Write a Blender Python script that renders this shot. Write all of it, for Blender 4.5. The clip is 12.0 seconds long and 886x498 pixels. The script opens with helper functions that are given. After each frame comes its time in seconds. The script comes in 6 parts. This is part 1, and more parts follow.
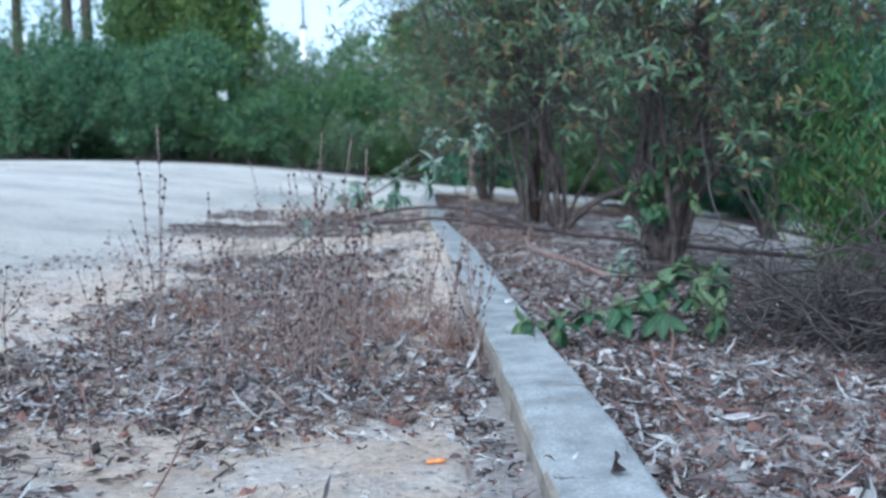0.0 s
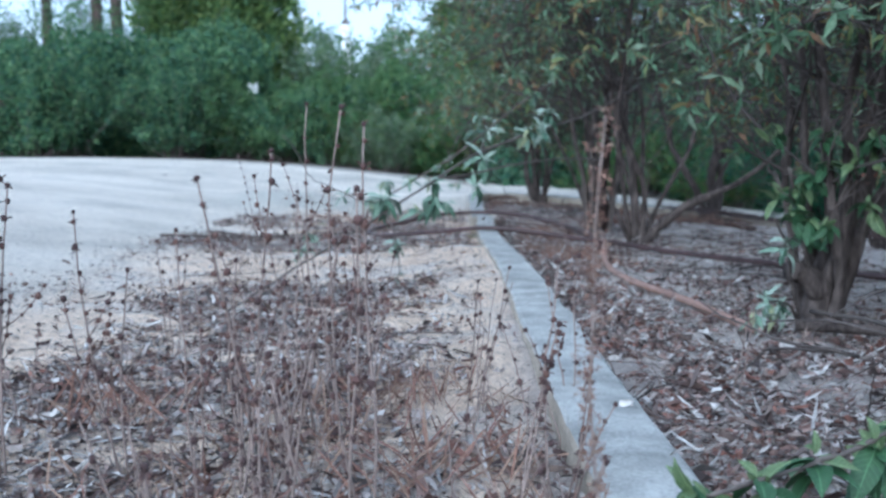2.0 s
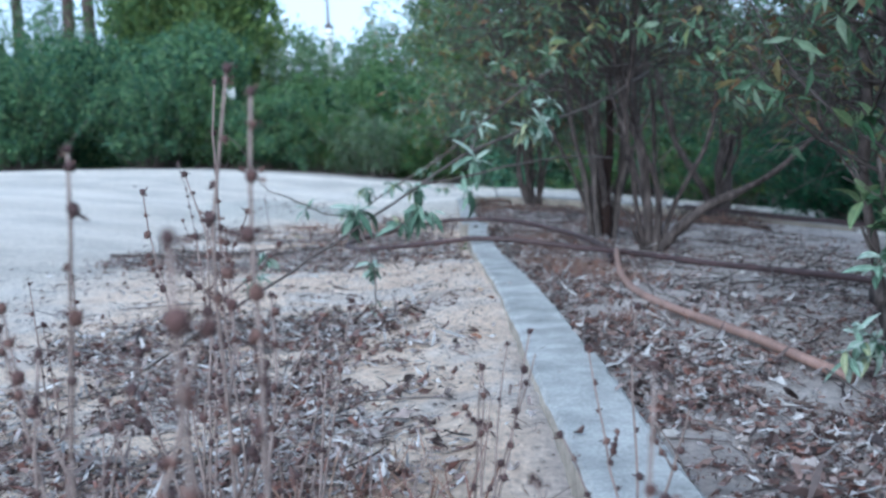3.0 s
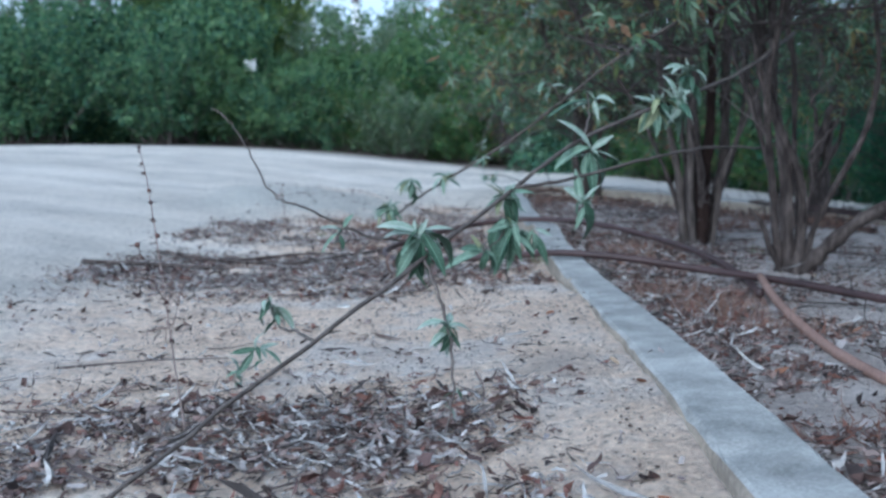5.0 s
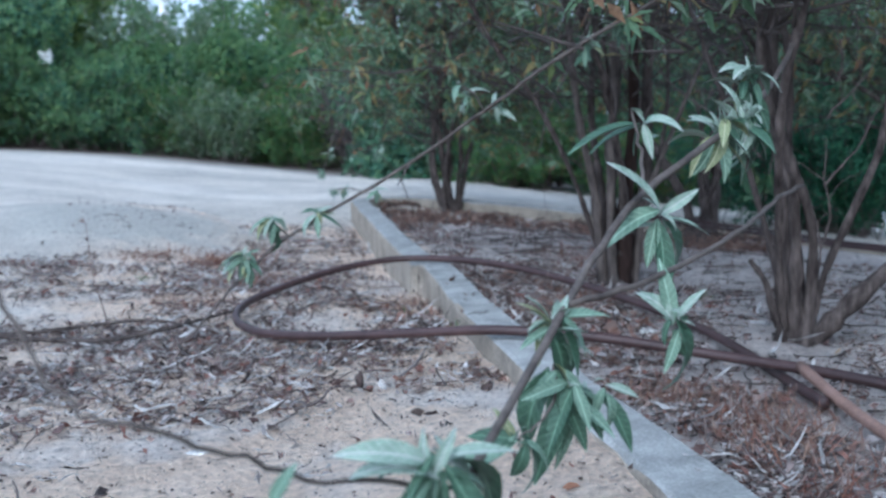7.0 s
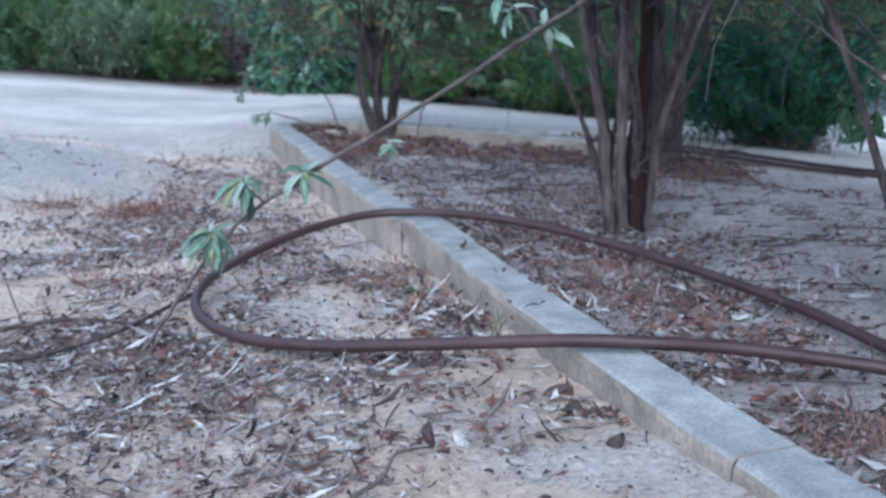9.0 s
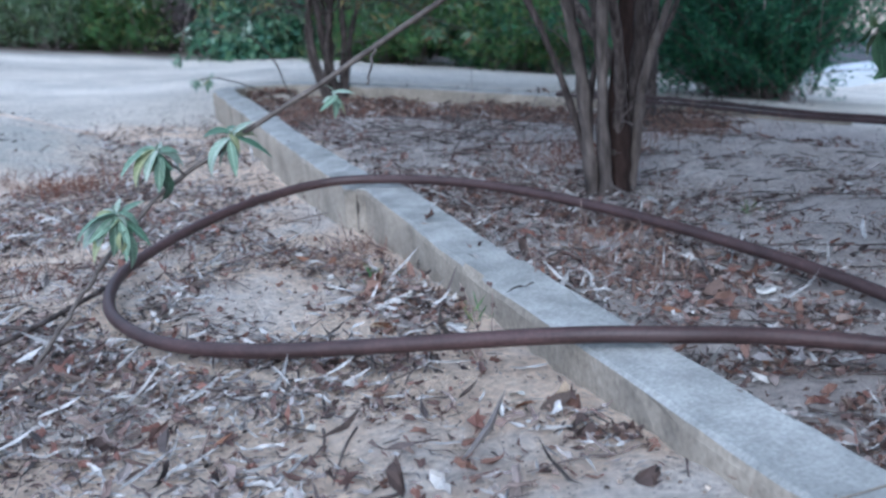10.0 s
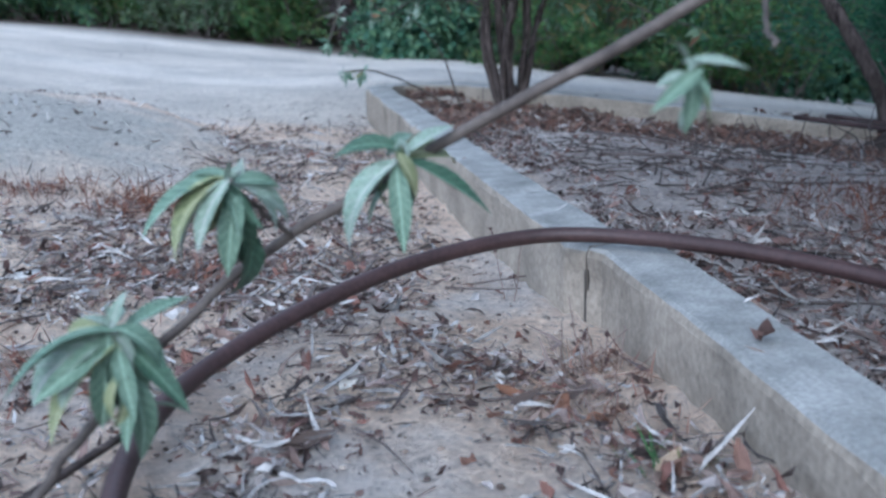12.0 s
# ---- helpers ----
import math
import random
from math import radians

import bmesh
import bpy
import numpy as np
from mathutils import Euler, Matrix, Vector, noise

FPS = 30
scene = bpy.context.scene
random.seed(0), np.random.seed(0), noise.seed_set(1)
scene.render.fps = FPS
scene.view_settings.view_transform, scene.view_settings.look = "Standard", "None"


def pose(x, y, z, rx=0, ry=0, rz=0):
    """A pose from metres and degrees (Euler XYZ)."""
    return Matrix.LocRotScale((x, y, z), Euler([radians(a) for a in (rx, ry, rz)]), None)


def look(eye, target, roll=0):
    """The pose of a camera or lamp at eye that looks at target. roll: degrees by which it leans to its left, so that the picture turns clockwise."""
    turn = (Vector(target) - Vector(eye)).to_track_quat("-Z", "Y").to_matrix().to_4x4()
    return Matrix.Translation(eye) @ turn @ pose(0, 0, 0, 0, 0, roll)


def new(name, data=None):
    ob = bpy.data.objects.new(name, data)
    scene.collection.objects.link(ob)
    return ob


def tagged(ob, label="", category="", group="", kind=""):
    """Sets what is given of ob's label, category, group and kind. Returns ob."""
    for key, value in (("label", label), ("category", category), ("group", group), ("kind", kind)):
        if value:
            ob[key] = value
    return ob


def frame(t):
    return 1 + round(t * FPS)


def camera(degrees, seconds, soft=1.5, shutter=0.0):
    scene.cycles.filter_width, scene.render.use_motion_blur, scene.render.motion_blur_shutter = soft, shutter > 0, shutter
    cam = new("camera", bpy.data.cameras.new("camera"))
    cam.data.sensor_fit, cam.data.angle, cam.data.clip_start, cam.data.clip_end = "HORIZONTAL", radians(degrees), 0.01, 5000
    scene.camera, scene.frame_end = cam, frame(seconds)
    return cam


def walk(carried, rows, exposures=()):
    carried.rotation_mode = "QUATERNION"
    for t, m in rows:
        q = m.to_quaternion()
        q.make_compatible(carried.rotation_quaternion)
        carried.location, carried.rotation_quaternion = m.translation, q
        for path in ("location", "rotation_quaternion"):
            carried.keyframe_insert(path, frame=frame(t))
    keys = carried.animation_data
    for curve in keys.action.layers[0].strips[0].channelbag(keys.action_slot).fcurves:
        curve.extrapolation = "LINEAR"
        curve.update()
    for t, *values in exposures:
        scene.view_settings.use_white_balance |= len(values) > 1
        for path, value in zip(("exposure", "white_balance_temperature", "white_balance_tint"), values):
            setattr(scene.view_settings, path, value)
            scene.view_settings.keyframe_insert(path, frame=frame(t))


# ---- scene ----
import itertools

cam = camera(45.5, 12.0, soft=2.7)
cam.data.dof.use_dof, cam.data.dof.focus_distance, cam.data.dof.aperture_fstop = True, 1.7, 6.5
METRES, EYE, TILT, LEAN, TURN = 6.944, 0.5, 0.0, 0.0, 0.0
ROWS = [
    (0.0, 0.0, 0.0, 0.0, -0.14, -5.09, 1.56),
    (0.5, -0.0023, 0.0406, 0.0017, -0.63, -5.27, 0.86),
    (1.0, -0.0039, 0.0914, 0.003, 0.54, -4.59, 1.8),
    (1.5, -0.0054, 0.1443, 0.0064, 2.15, -3.69, 2.18),
    (2.0, -0.0048, 0.1962, -0.0025, 2.23, -5.15, 1.59),
    (2.5, -0.006, 0.2444, -0.0012, 1.55, -5.52, 2.79),
    (3.0, -0.0067, 0.2971, -0.0036, 1.58, -5.03, 3.13),
    (5.0, -0.0373, 0.4738, 0.0001, 2.85, -6.07, 2.1),
    (5.5, -0.0488, 0.5224, 0.0039, -0.42, -6.36, 1.61),
    (6.0, -0.0575, 0.5569, 0.0078, -2.91, -6.37, 2.47),
    (6.5, -0.0606, 0.6009, 0.0092, -5.14, -6.2, 1.99),
    (8.5, -0.1073, 0.7287, 0.0228, -11.79, -10.66, 3.16),
    (9.0, -0.104, 0.7548, 0.0215, -13.71, -11.97, 2.52),
    (9.5, -0.1002, 0.7832, 0.018, -16.8, -13.89, 3.62),
    (10.0, -0.0903, 0.8129, 0.0109, -16.18, -13.99, 4.27),
    (10.5, -0.0846, 0.8506, 0.0029, -15.88, -14.08, 4.06),
    (11.0, -0.084, 0.8868, 0.001, -16.55, -14.55, 2.35),
    (11.5, -0.0838, 0.9352, -0.0035, -12.51, -13.78, 1.47),
    (12.0, -0.0802, 0.9792, -0.0071, -7.88, -12.89, 1.5),
]
walk(cam, [(t, pose(0, 0, EYE, TILT, LEAN, TURN) @ pose(METRES * x, METRES * y, METRES * z, 90 + pitch, roll, yaw)) for t, x, y, z, yaw, pitch, roll in ROWS],
     [(0.0, 1.33, 4930, 2), (3.0, 1.36, 4930, 4), (5.0, 1.08, 4930, 4), (6.5, 1.19, 4930, 5), (8.5, 1.38, 4930, 8), (10.5, 1.36, 4940, 8), (12.0, 1.27, 4960, 8)])

# ---- world, sun, exposure ----
world = bpy.data.worlds.new("world")
scene.world = world
world.use_nodes = True
wn = world.node_tree
sky = wn.nodes.new("ShaderNodeTexSky")
sky.sky_type, sky.sun_disc = "NISHITA", False
sky.sun_elevation, sky.sun_rotation = radians(35), radians(202)
sky.air_density, sky.dust_density, sky.ozone_density = 1.0, 3.0, 0.6
wn.nodes["Background"].inputs["Strength"].default_value = 0.15
# thin even cloud over the clear sky
veil = wn.nodes.new("ShaderNodeMix")
veil.data_type = "RGBA"
veil.inputs["Factor"].default_value = 0.72
veil.inputs[7].default_value = (2.9, 3.0, 3.15, 1)
wn.links.new(sky.outputs[0], veil.inputs[6])
wn.links.new(veil.outputs[2], wn.nodes["Background"].inputs["Color"])
sun_data = bpy.data.lights.new("sun", "SUN")
sun_data.energy, sun_data.angle, sun_data.color = 1.0, radians(50), (1.0, 0.96, 0.9)
sun = new("sun", sun_data)
sun.matrix_world = look((0, 0, 30), (2.5, 6, 25.5))

# ---- materials ----


def nodes_of(name):
    m = bpy.data.materials.new(name)
    m.use_nodes = True
    t = m.node_tree
    return m, t, t.nodes["Principled BSDF"], t.links


def noise_node(t, links, scale, detail=6.0, rough=0.6, coords="Object"):
    tc = t.nodes.new("ShaderNodeTexCoord")
    n = t.nodes.new("ShaderNodeTexNoise")
    n.inputs["Scale"].default_value, n.inputs["Detail"].default_value, n.inputs["Roughness"].default_value = scale, detail, rough
    links.new(tc.outputs[coords], n.inputs["Vector"])
    return n


def ramp_node(t, links, source, stops):
    r = t.nodes.new("ShaderNodeValToRGB")
    while len(r.color_ramp.elements) < len(stops):
        r.color_ramp.elements.new(0.5)
    for e, (p, c) in zip(r.color_ramp.elements, stops):
        e.position, e.color = p, (*c, 1)
    links.new(source, r.inputs["Fac"])
    return r


def mix_node(t, links, fac, a, b, mode="MIX"):
    m = t.nodes.new("ShaderNodeMix")
    m.data_type, m.blend_type = "RGBA", mode
    for sock, v in ((m.inputs["Factor"], fac), (m.inputs[6], a), (m.inputs[7], b)):
        if isinstance(v, (int, float)):
            sock.default_value = v
        elif isinstance(v, tuple):
            sock.default_value = (*v, 1)
        else:
            links.new(v, sock)
    return m.outputs[2]


def bump_node(t, links, bsdf, height, strength, distance):
    b = t.nodes.new("ShaderNodeBump")
    b.inputs["Strength"].default_value, b.inputs["Distance"].default_value = strength, distance
    links.new(height, b.inputs["Height"])
    links.new(b.outputs[0], bsdf.inputs["Normal"])


def island_mat(name, colours, rough=0.75, through_light=0.0, spread=(0.6, 1.3), grain=60.0):
    """Many small pieces in one mesh: each takes a colour of the list, with a fine grain."""
    m, t, bsdf, links = nodes_of(name)
    geo = t.nodes.new("ShaderNodeNewGeometry")
    n = len(colours)
    r = ramp_node(t, links, geo.outputs["Random Per Island"], [(i / n, c) for i, c in enumerate(colours)])
    r.color_ramp.interpolation = "CONSTANT"
    nz = noise_node(t, links, grain, 4)
    v = ramp_node(t, links, nz.outputs[0], [(0.25, (spread[0],) * 3), (0.75, (spread[1],) * 3)])
    col = mix_node(t, links, 1.0, r.outputs[0], v.outputs[0], "MULTIPLY")
    links.new(col, bsdf.inputs["Base Color"])
    bsdf.inputs["Roughness"].default_value = rough
    bsdf.inputs["Specular IOR Level"].default_value = 0.35
    if through_light:
        tr = t.nodes.new("ShaderNodeBsdfTranslucent")
        links.new(col, tr.inputs[0])
        mx = t.nodes.new("ShaderNodeMixShader")
        mx.inputs[0].default_value = through_light
        links.new(bsdf.outputs[0], mx.inputs[1])
        links.new(tr.outputs[0], mx.inputs[2])
        links.new(mx.outputs[0], t.nodes["Material Output"].inputs[0])
    return m


def noisy_mat(name, a, b, scale=8.0, rough=0.8, bump=0.4, depth=0.01, fine=90.0, spec=0.3, stretch=None):
    m, t, bsdf, links = nodes_of(name)
    n1 = noise_node(t, links, scale, 8)
    n2 = noise_node(t, links, fine, 6)
    if stretch:
        for n in (n1, n2):
            mp = t.nodes.new("ShaderNodeMapping")
            mp.inputs["Scale"].default_value = stretch
            links.new(n.inputs["Vector"].links[0].from_socket, mp.inputs[0])
            links.new(mp.outputs[0], n.inputs["Vector"])
    r = ramp_node(t, links, n1.outputs[0], [(0.3, a), (0.7, b)])
    v = ramp_node(t, links, n2.outputs[0], [(0.3, (0.7,) * 3), (0.7, (1.2,) * 3)])
    links.new(mix_node(t, links, 1.0, r.outputs[0], v.outputs[0], "MULTIPLY"), bsdf.inputs["Base Color"])
    bsdf.inputs["Roughness"].default_value = rough
    bsdf.inputs["Specular IOR Level"].default_value = spec
    bump_node(t, links, bsdf, n2.outputs[0], bump, depth)
    return m


def sand_material():
    m, t, bsdf, links = nodes_of("sandy_soil")
    tc = t.nodes.new("ShaderNodeTexCoord")
    sep = t.nodes.new("ShaderNodeSeparateXYZ")
    links.new(tc.outputs["Object"], sep.inputs[0])
    big = noise_node(t, links, 0.9, 6)
    mid = noise_node(t, links, 5.0, 8, 0.7)
    fine = noise_node(t, links, 70.0, 8, 0.75)
    sand = ramp_node(t, links, mid.outputs[0], [(0.3, (0.60, 0.47, 0.365)), (0.5, (0.76, 0.615, 0.49)), (0.72, (0.84, 0.72, 0.61))])
    streak = noise_node(t, links, 0.7, 7, 0.62)
    mp = t.nodes.new("ShaderNodeMapping")
    mp.inputs["Scale"].default_value = (0.55, 1.6, 1.0)
    links.new(streak.inputs["Vector"].links[0].from_socket, mp.inputs[0])
    links.new(mp.outputs[0], streak.inputs["Vector"])
    pale = ramp_node(t, links, streak.outputs[0], [(0.25, (0.46, 0.43, 0.385)), (0.5, (0.655, 0.605, 0.535)), (0.75, (0.80, 0.745, 0.67))])
    bed = ramp_node(t, links, mid.outputs[0], [(0.3, (0.37, 0.325, 0.30)), (0.7, (0.65, 0.59, 0.55))])
    # the trodden clearing is paler, the planted bed darker; both edges wander
    def side(axis_out, a, b, wob):
        add = t.nodes.new("ShaderNodeMath")
        add.operation = "MULTIPLY_ADD"
        links.new(big.outputs[0], add.inputs[0])
        add.inputs[1].default_value = wob
        links.new(axis_out, add.inputs[2])
        mr = t.nodes.new("ShaderNodeMapRange")
        mr.interpolation_type = "SMOOTHSTEP"
        mr.inputs["From Min"].default_value, mr.inputs["From Max"].default_value = a, b
        links.new(add.outputs[0], mr.inputs["Value"])
        return mr.outputs[0]
    clear = side(sep.outputs["X"], -0.7, -1.5, 1.0)
    # the path beyond runs slantwise past the far end of the bed
    past = t.nodes.new("ShaderNodeMath")
    past.operation = "SUBTRACT"
    links.new(sep.outputs["X"], past.inputs[0])
    past.inputs[1].default_value = 0.35
    clip = t.nodes.new("ShaderNodeMath")
    clip.operation = "MAXIMUM"
    links.new(past.outputs[0], clip.inputs[0])
    slant = t.nodes.new("ShaderNodeMath")
    slant.operation = "MULTIPLY_ADD"
    links.new(clip.outputs[0], slant.inputs[0])
    slant.inputs[1].default_value = 0.85
    links.new(sep.outputs["Y"], slant.inputs[2])
    far = side(slant.outputs[0], 12.35, 12.75, 0.2)
    mx = t.nodes.new("ShaderNodeMath")
    mx.operation = "MAXIMUM"
    links.new(clear, mx.inputs[0]); links.new(far, mx.inputs[1])
    inbed0 = side(sep.outputs["X"], 0.0, 0.12, 0.05)
    edge = side(sep.outputs["X"], 4.2, 3.0, 0.6)
    both = t.nodes.new("ShaderNodeMath")
    both.operation = "MULTIPLY"
    links.new(inbed0, both.inputs[0]); links.new(edge, both.inputs[1])
    inbed = both.outputs[0]
    # dark mulch along the hedge foot, with the hedge's shade painted in
    mulch_shade = side(sep.outputs["Y"], 17.1, 18.7, 0.9)
    # bleached grey sand lies in patches among the warmer sand
    worn = noise_node(t, links, 2.4, 5, 0.6)
    bleach = ramp_node(t, links, worn.outputs[0], [(0.50, (0.0,) * 3), (0.62, (0.75,) * 3)])
    ashen = ramp_node(t, links, mid.outputs[0], [(0.3, (0.58, 0.535, 0.495)), (0.7, (0.80, 0.75, 0.70))])
    near_sand = mix_node(t, links, bleach.outputs[0], sand.outputs[0], ashen.outputs[0])
    c = mix_node(t, links, inbed, near_sand, bed.outputs[0])
    c = mix_node(t, links, mx.outputs[0], c, pale.outputs[0])
    c = mix_node(t, links, mulch_shade, c, (0.11, 0.09, 0.075))
    # dusty grey soil in drifts, and scattered dark crumbs
    drift = noise_node(t, links, 1.7, 7, 0.65)
    dust = ramp_node(t, links, drift.outputs[0], [(0.46, (0.0,) * 3), (0.62, (0.6,) * 3)])
    grey = mix_node(t, links, 1.0, c, (0.74, 0.76, 0.78), "MULTIPLY")
    dusty = t.nodes.new("ShaderNodeMath")
    dusty.operation = "MULTIPLY"
    links.new(dust.outputs[0], dusty.inputs[0]); links.new(mx.outputs[0], dusty.inputs[1])
    c = mix_node(t, links, dusty.outputs[0], c, grey)
    # grey patch over the low lip, its edge broken by noise
    away = t.nodes.new("ShaderNodeVectorMath")
    away.operation = "DISTANCE"
    links.new(tc.outputs["Object"], away.inputs[0])
    away.inputs[1].default_value = (-1.6, 10.75, 0.15)
    lip = t.nodes.new("ShaderNodeMapRange")
    wander = t.nodes.new("ShaderNodeMath")
    wander.operation = "MULTIPLY_ADD"
    links.new(mid.outputs[0], wander.inputs[0])
    wander.inputs[1].default_value = 1.1
    links.new(away.outputs["Value"], wander.inputs[2])
    lip.inputs["From Min"].default_value, lip.inputs["From Max"].default_value = 1.6, 1.05
    links.new(wander.outputs[0], lip.inputs["Value"])
    c = mix_node(t, links, lip.outputs[0], c, (0.50, 0.485, 0.44))
    # two ragged grey patches on the sand beside the kerb
    for at, reach in (((-0.14, 5.40, 0.03), 0.16), ((-0.085, 6.28, 0.03), 0.12)):
        near = t.nodes.new("ShaderNodeVectorMath")
        near.operation = "DISTANCE"
        links.new(tc.outputs["Object"], near.inputs[0])
        near.inputs[1].default_value = at
        ragged = t.nodes.new("ShaderNodeMath")
        ragged.operation = "MULTIPLY_ADD"
        links.new(mid.outputs[0], ragged.inputs[0])
        ragged.inputs[1].default_value = 0.5
        links.new(near.outputs["Value"], ragged.inputs[2])
        grey_patch = t.nodes.new("ShaderNodeMapRange")
        grey_patch.inputs["From Min"].default_value, grey_patch.inputs["From Max"].default_value = reach + 0.28, reach + 0.02
        grey_patch.inputs["To Max"].default_value = 0.75
        links.new(ragged.outputs[0], grey_patch.inputs["Value"])
        c = mix_node(t, links, grey_patch.outputs[0], c, (0.36, 0.335, 0.315))
    crumb = noise_node(t, links, 46.0, 4, 0.62)
    spots = ramp_node(t, links, crumb.outputs[0], [(0.30, (0.36,) * 3), (0.40, (0.92,) * 3), (0.68, (1.12,) * 3)])
    c = mix_node(t, links, 1.0, c, spots.outputs[0], "MULTIPLY")
    v = ramp_node(t, links, fine.outputs[0], [(0.3, (0.72,) * 3), (0.62, (1.22,) * 3)])
    links.new(mix_node(t, links, 1.0, c, v.outputs[0], "MULTIPLY"), bsdf.inputs["Base Color"])
    bsdf.inputs["Roughness"].default_value = 0.95
    bsdf.inputs["Specular IOR Level"].default_value = 0.15
    both_h = mix_node(t, links, 0.5, fine.outputs[0], crumb.outputs[0])
    bump_node(t, links, bsdf, both_h, 1.0, 0.045)
    return m


SAND = sand_material()
CONCRETE = noisy_mat("weathered_concrete", (0.20, 0.203, 0.195), (0.42, 0.42, 0.405), 11.0, 0.9, 0.5, 0.004, 170.0)
# tan soil stain; side shade against the lit top is put in too
KERB_SIDE = noisy_mat("stained_shaded_concrete", (0.20, 0.175, 0.145), (0.41, 0.355, 0.29), 6.0, 0.9, 0.5, 0.005, 90.0)
JOINT = noisy_mat("dark_joint_fill", (0.03, 0.027, 0.025), (0.08, 0.07, 0.062), 30.0)
BARK = noisy_mat("grey_brown_bark", (0.020, 0.015, 0.014), (0.135, 0.110, 0.100), 30.0, 0.9, 0.9, 0.012, 60.0, 0.2, (1, 1, 0.25))
DARK_BARK = noisy_mat("dark_rough_bark", (0.012, 0.008, 0.007), (0.055, 0.035, 0.030), 20.0, 0.95, 1.0, 0.012, 60.0, 0.15, (1, 1, 0.25))
PALE_STEM = noisy_mat("pale_grey_bark", (0.045, 0.037, 0.034), (0.19, 0.158, 0.142), 34.0, 0.9, 0.9, 0.008, 60.0, 0.2, (1, 1, 0.25))
PINE_BARK = noisy_mat("dark_pine_bark", (0.05, 0.04, 0.035), (0.13, 0.10, 0.085), 6.0, 0.9, 0.9, 0.03, 30.0, 0.2, (1, 1, 0.3))
TWIG = noisy_mat("dry_grey_twig", (0.06, 0.047, 0.043), (0.165, 0.135, 0.125), 20.0, 0.85, 0.3, 0.004, 90.0)
LIMB = noisy_mat("dark_grey_twig", (0.032, 0.026, 0.024), (0.105, 0.087, 0.08), 20.0, 0.85, 0.3, 0.004, 90.0)
GREEN_STEM = noisy_mat("grey_olive_stem", (0.05, 0.04, 0.036), (0.145, 0.122, 0.108), 20.0, 0.7, 0.3, 0.003, 90.0)
PIPE = noisy_mat("faded_brown_pipe", (0.032, 0.018, 0.018), (0.07, 0.039, 0.038), 9.0, 0.52, 0.15, 0.002, 120.0, 0.42)
PIPE_PALE = noisy_mat("sun_bleached_pipe", (0.19, 0.115, 0.09), (0.32, 0.20, 0.16), 7.0, 0.5, 0.1, 0.002, 120.0, 0.5)
LEAF = island_mat("grey_green_leaf", [(0.086, 0.155, 0.087), (0.121, 0.204, 0.114), (0.159, 0.249, 0.149), (0.102, 0.167, 0.083), (0.228, 0.303, 0.206), (0.159, 0.200, 0.078), (0.190, 0.273, 0.166), (0.061, 0.111, 0.057), (0.254, 0.212, 0.092), (0.114, 0.188, 0.105), (0.203, 0.121, 0.068)], 0.6, 0.4)
SEED = island_mat("rusty_seed_head", [(0.10, 0.045, 0.03), (0.15, 0.075, 0.045), (0.08, 0.05, 0.035)], 0.9)
HEDGE = island_mat("deep_green_hedge_leaf", [(0.055, 0.12, 0.068), (0.072, 0.16, 0.078), (0.12, 0.225, 0.10), (0.056, 0.125, 0.08), (0.16, 0.25, 0.115)], 0.8, 0.35)
OLIVE = island_mat("olive_shrub_leaf", [(0.078, 0.155, 0.062), (0.092, 0.178, 0.07), (0.115, 0.20, 0.085), (0.066, 0.135, 0.055), (0.14, 0.215, 0.075)], 0.8, 0.3)
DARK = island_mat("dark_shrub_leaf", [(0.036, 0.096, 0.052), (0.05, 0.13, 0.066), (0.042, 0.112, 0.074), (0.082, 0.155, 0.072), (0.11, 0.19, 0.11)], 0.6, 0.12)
BLUEGREEN = island_mat("blue_green_feather", [(0.035, 0.125, 0.07), (0.05, 0.16, 0.085), (0.03, 0.10, 0.06), (0.07, 0.19, 0.09), (0.025, 0.08, 0.05)], 0.75, 0.25)
SPRAY = island_mat("pale_spray_leaf", [(0.117, 0.184, 0.108), (0.162, 0.224, 0.144), (0.090, 0.163, 0.081), (0.207, 0.265, 0.180), (0.135, 0.194, 0.081)], 0.8, 0.3)
PURPLE = island_mat("purple_brown_leaf", [(0.10, 0.085, 0.085), (0.13, 0.10, 0.105), (0.07, 0.085, 0.06), (0.16, 0.125, 0.13)], 0.85, 0.2)
PETAL = island_mat("purple_petal", [(0.30, 0.16, 0.38), (0.38, 0.22, 0.46)], 0.7, 0.3)
LIME = island_mat("yellow_green_conifer", [(0.17, 0.25, 0.07), (0.13, 0.21, 0.07), (0.22, 0.29, 0.10), (0.09, 0.16, 0.065)], 0.7, 0.4)
FEATHER = island_mat("bright_feathery_leaf", [(0.065, 0.155, 0.05), (0.10, 0.205, 0.06), (0.055, 0.125, 0.05), (0.14, 0.16, 0.055)], 0.7, 0.3)
NEEDLE = island_mat("pine_needles", [(0.05, 0.085, 0.045), (0.07, 0.11, 0.055)], 0.7, 0.1)
LITTER = island_mat("dry_leaf_litter", [(0.185, 0.128, 0.112), (0.25, 0.205, 0.19), (0.33, 0.30, 0.29), (0.10, 0.063, 0.055), (0.18, 0.092, 0.072), (0.29, 0.26, 0.255), (0.05, 0.034, 0.032), (0.46, 0.44, 0.425), (0.11, 0.07, 0.064), (0.225, 0.175, 0.16), (0.15, 0.075, 0.06), (0.07, 0.047, 0.043), (0.31, 0.275, 0.26), (0.13, 0.083, 0.073), (0.04, 0.03, 0.029), (0.21, 0.15, 0.13)], 0.85)
SLIVER = island_mat("grey_bark_sliver", [(0.27, 0.26, 0.255), (0.44, 0.425, 0.415), (0.13, 0.115, 0.11), (0.05, 0.042, 0.04), (0.42, 0.405, 0.395), (0.20, 0.155, 0.135), (0.09, 0.07, 0.065)], 0.85)
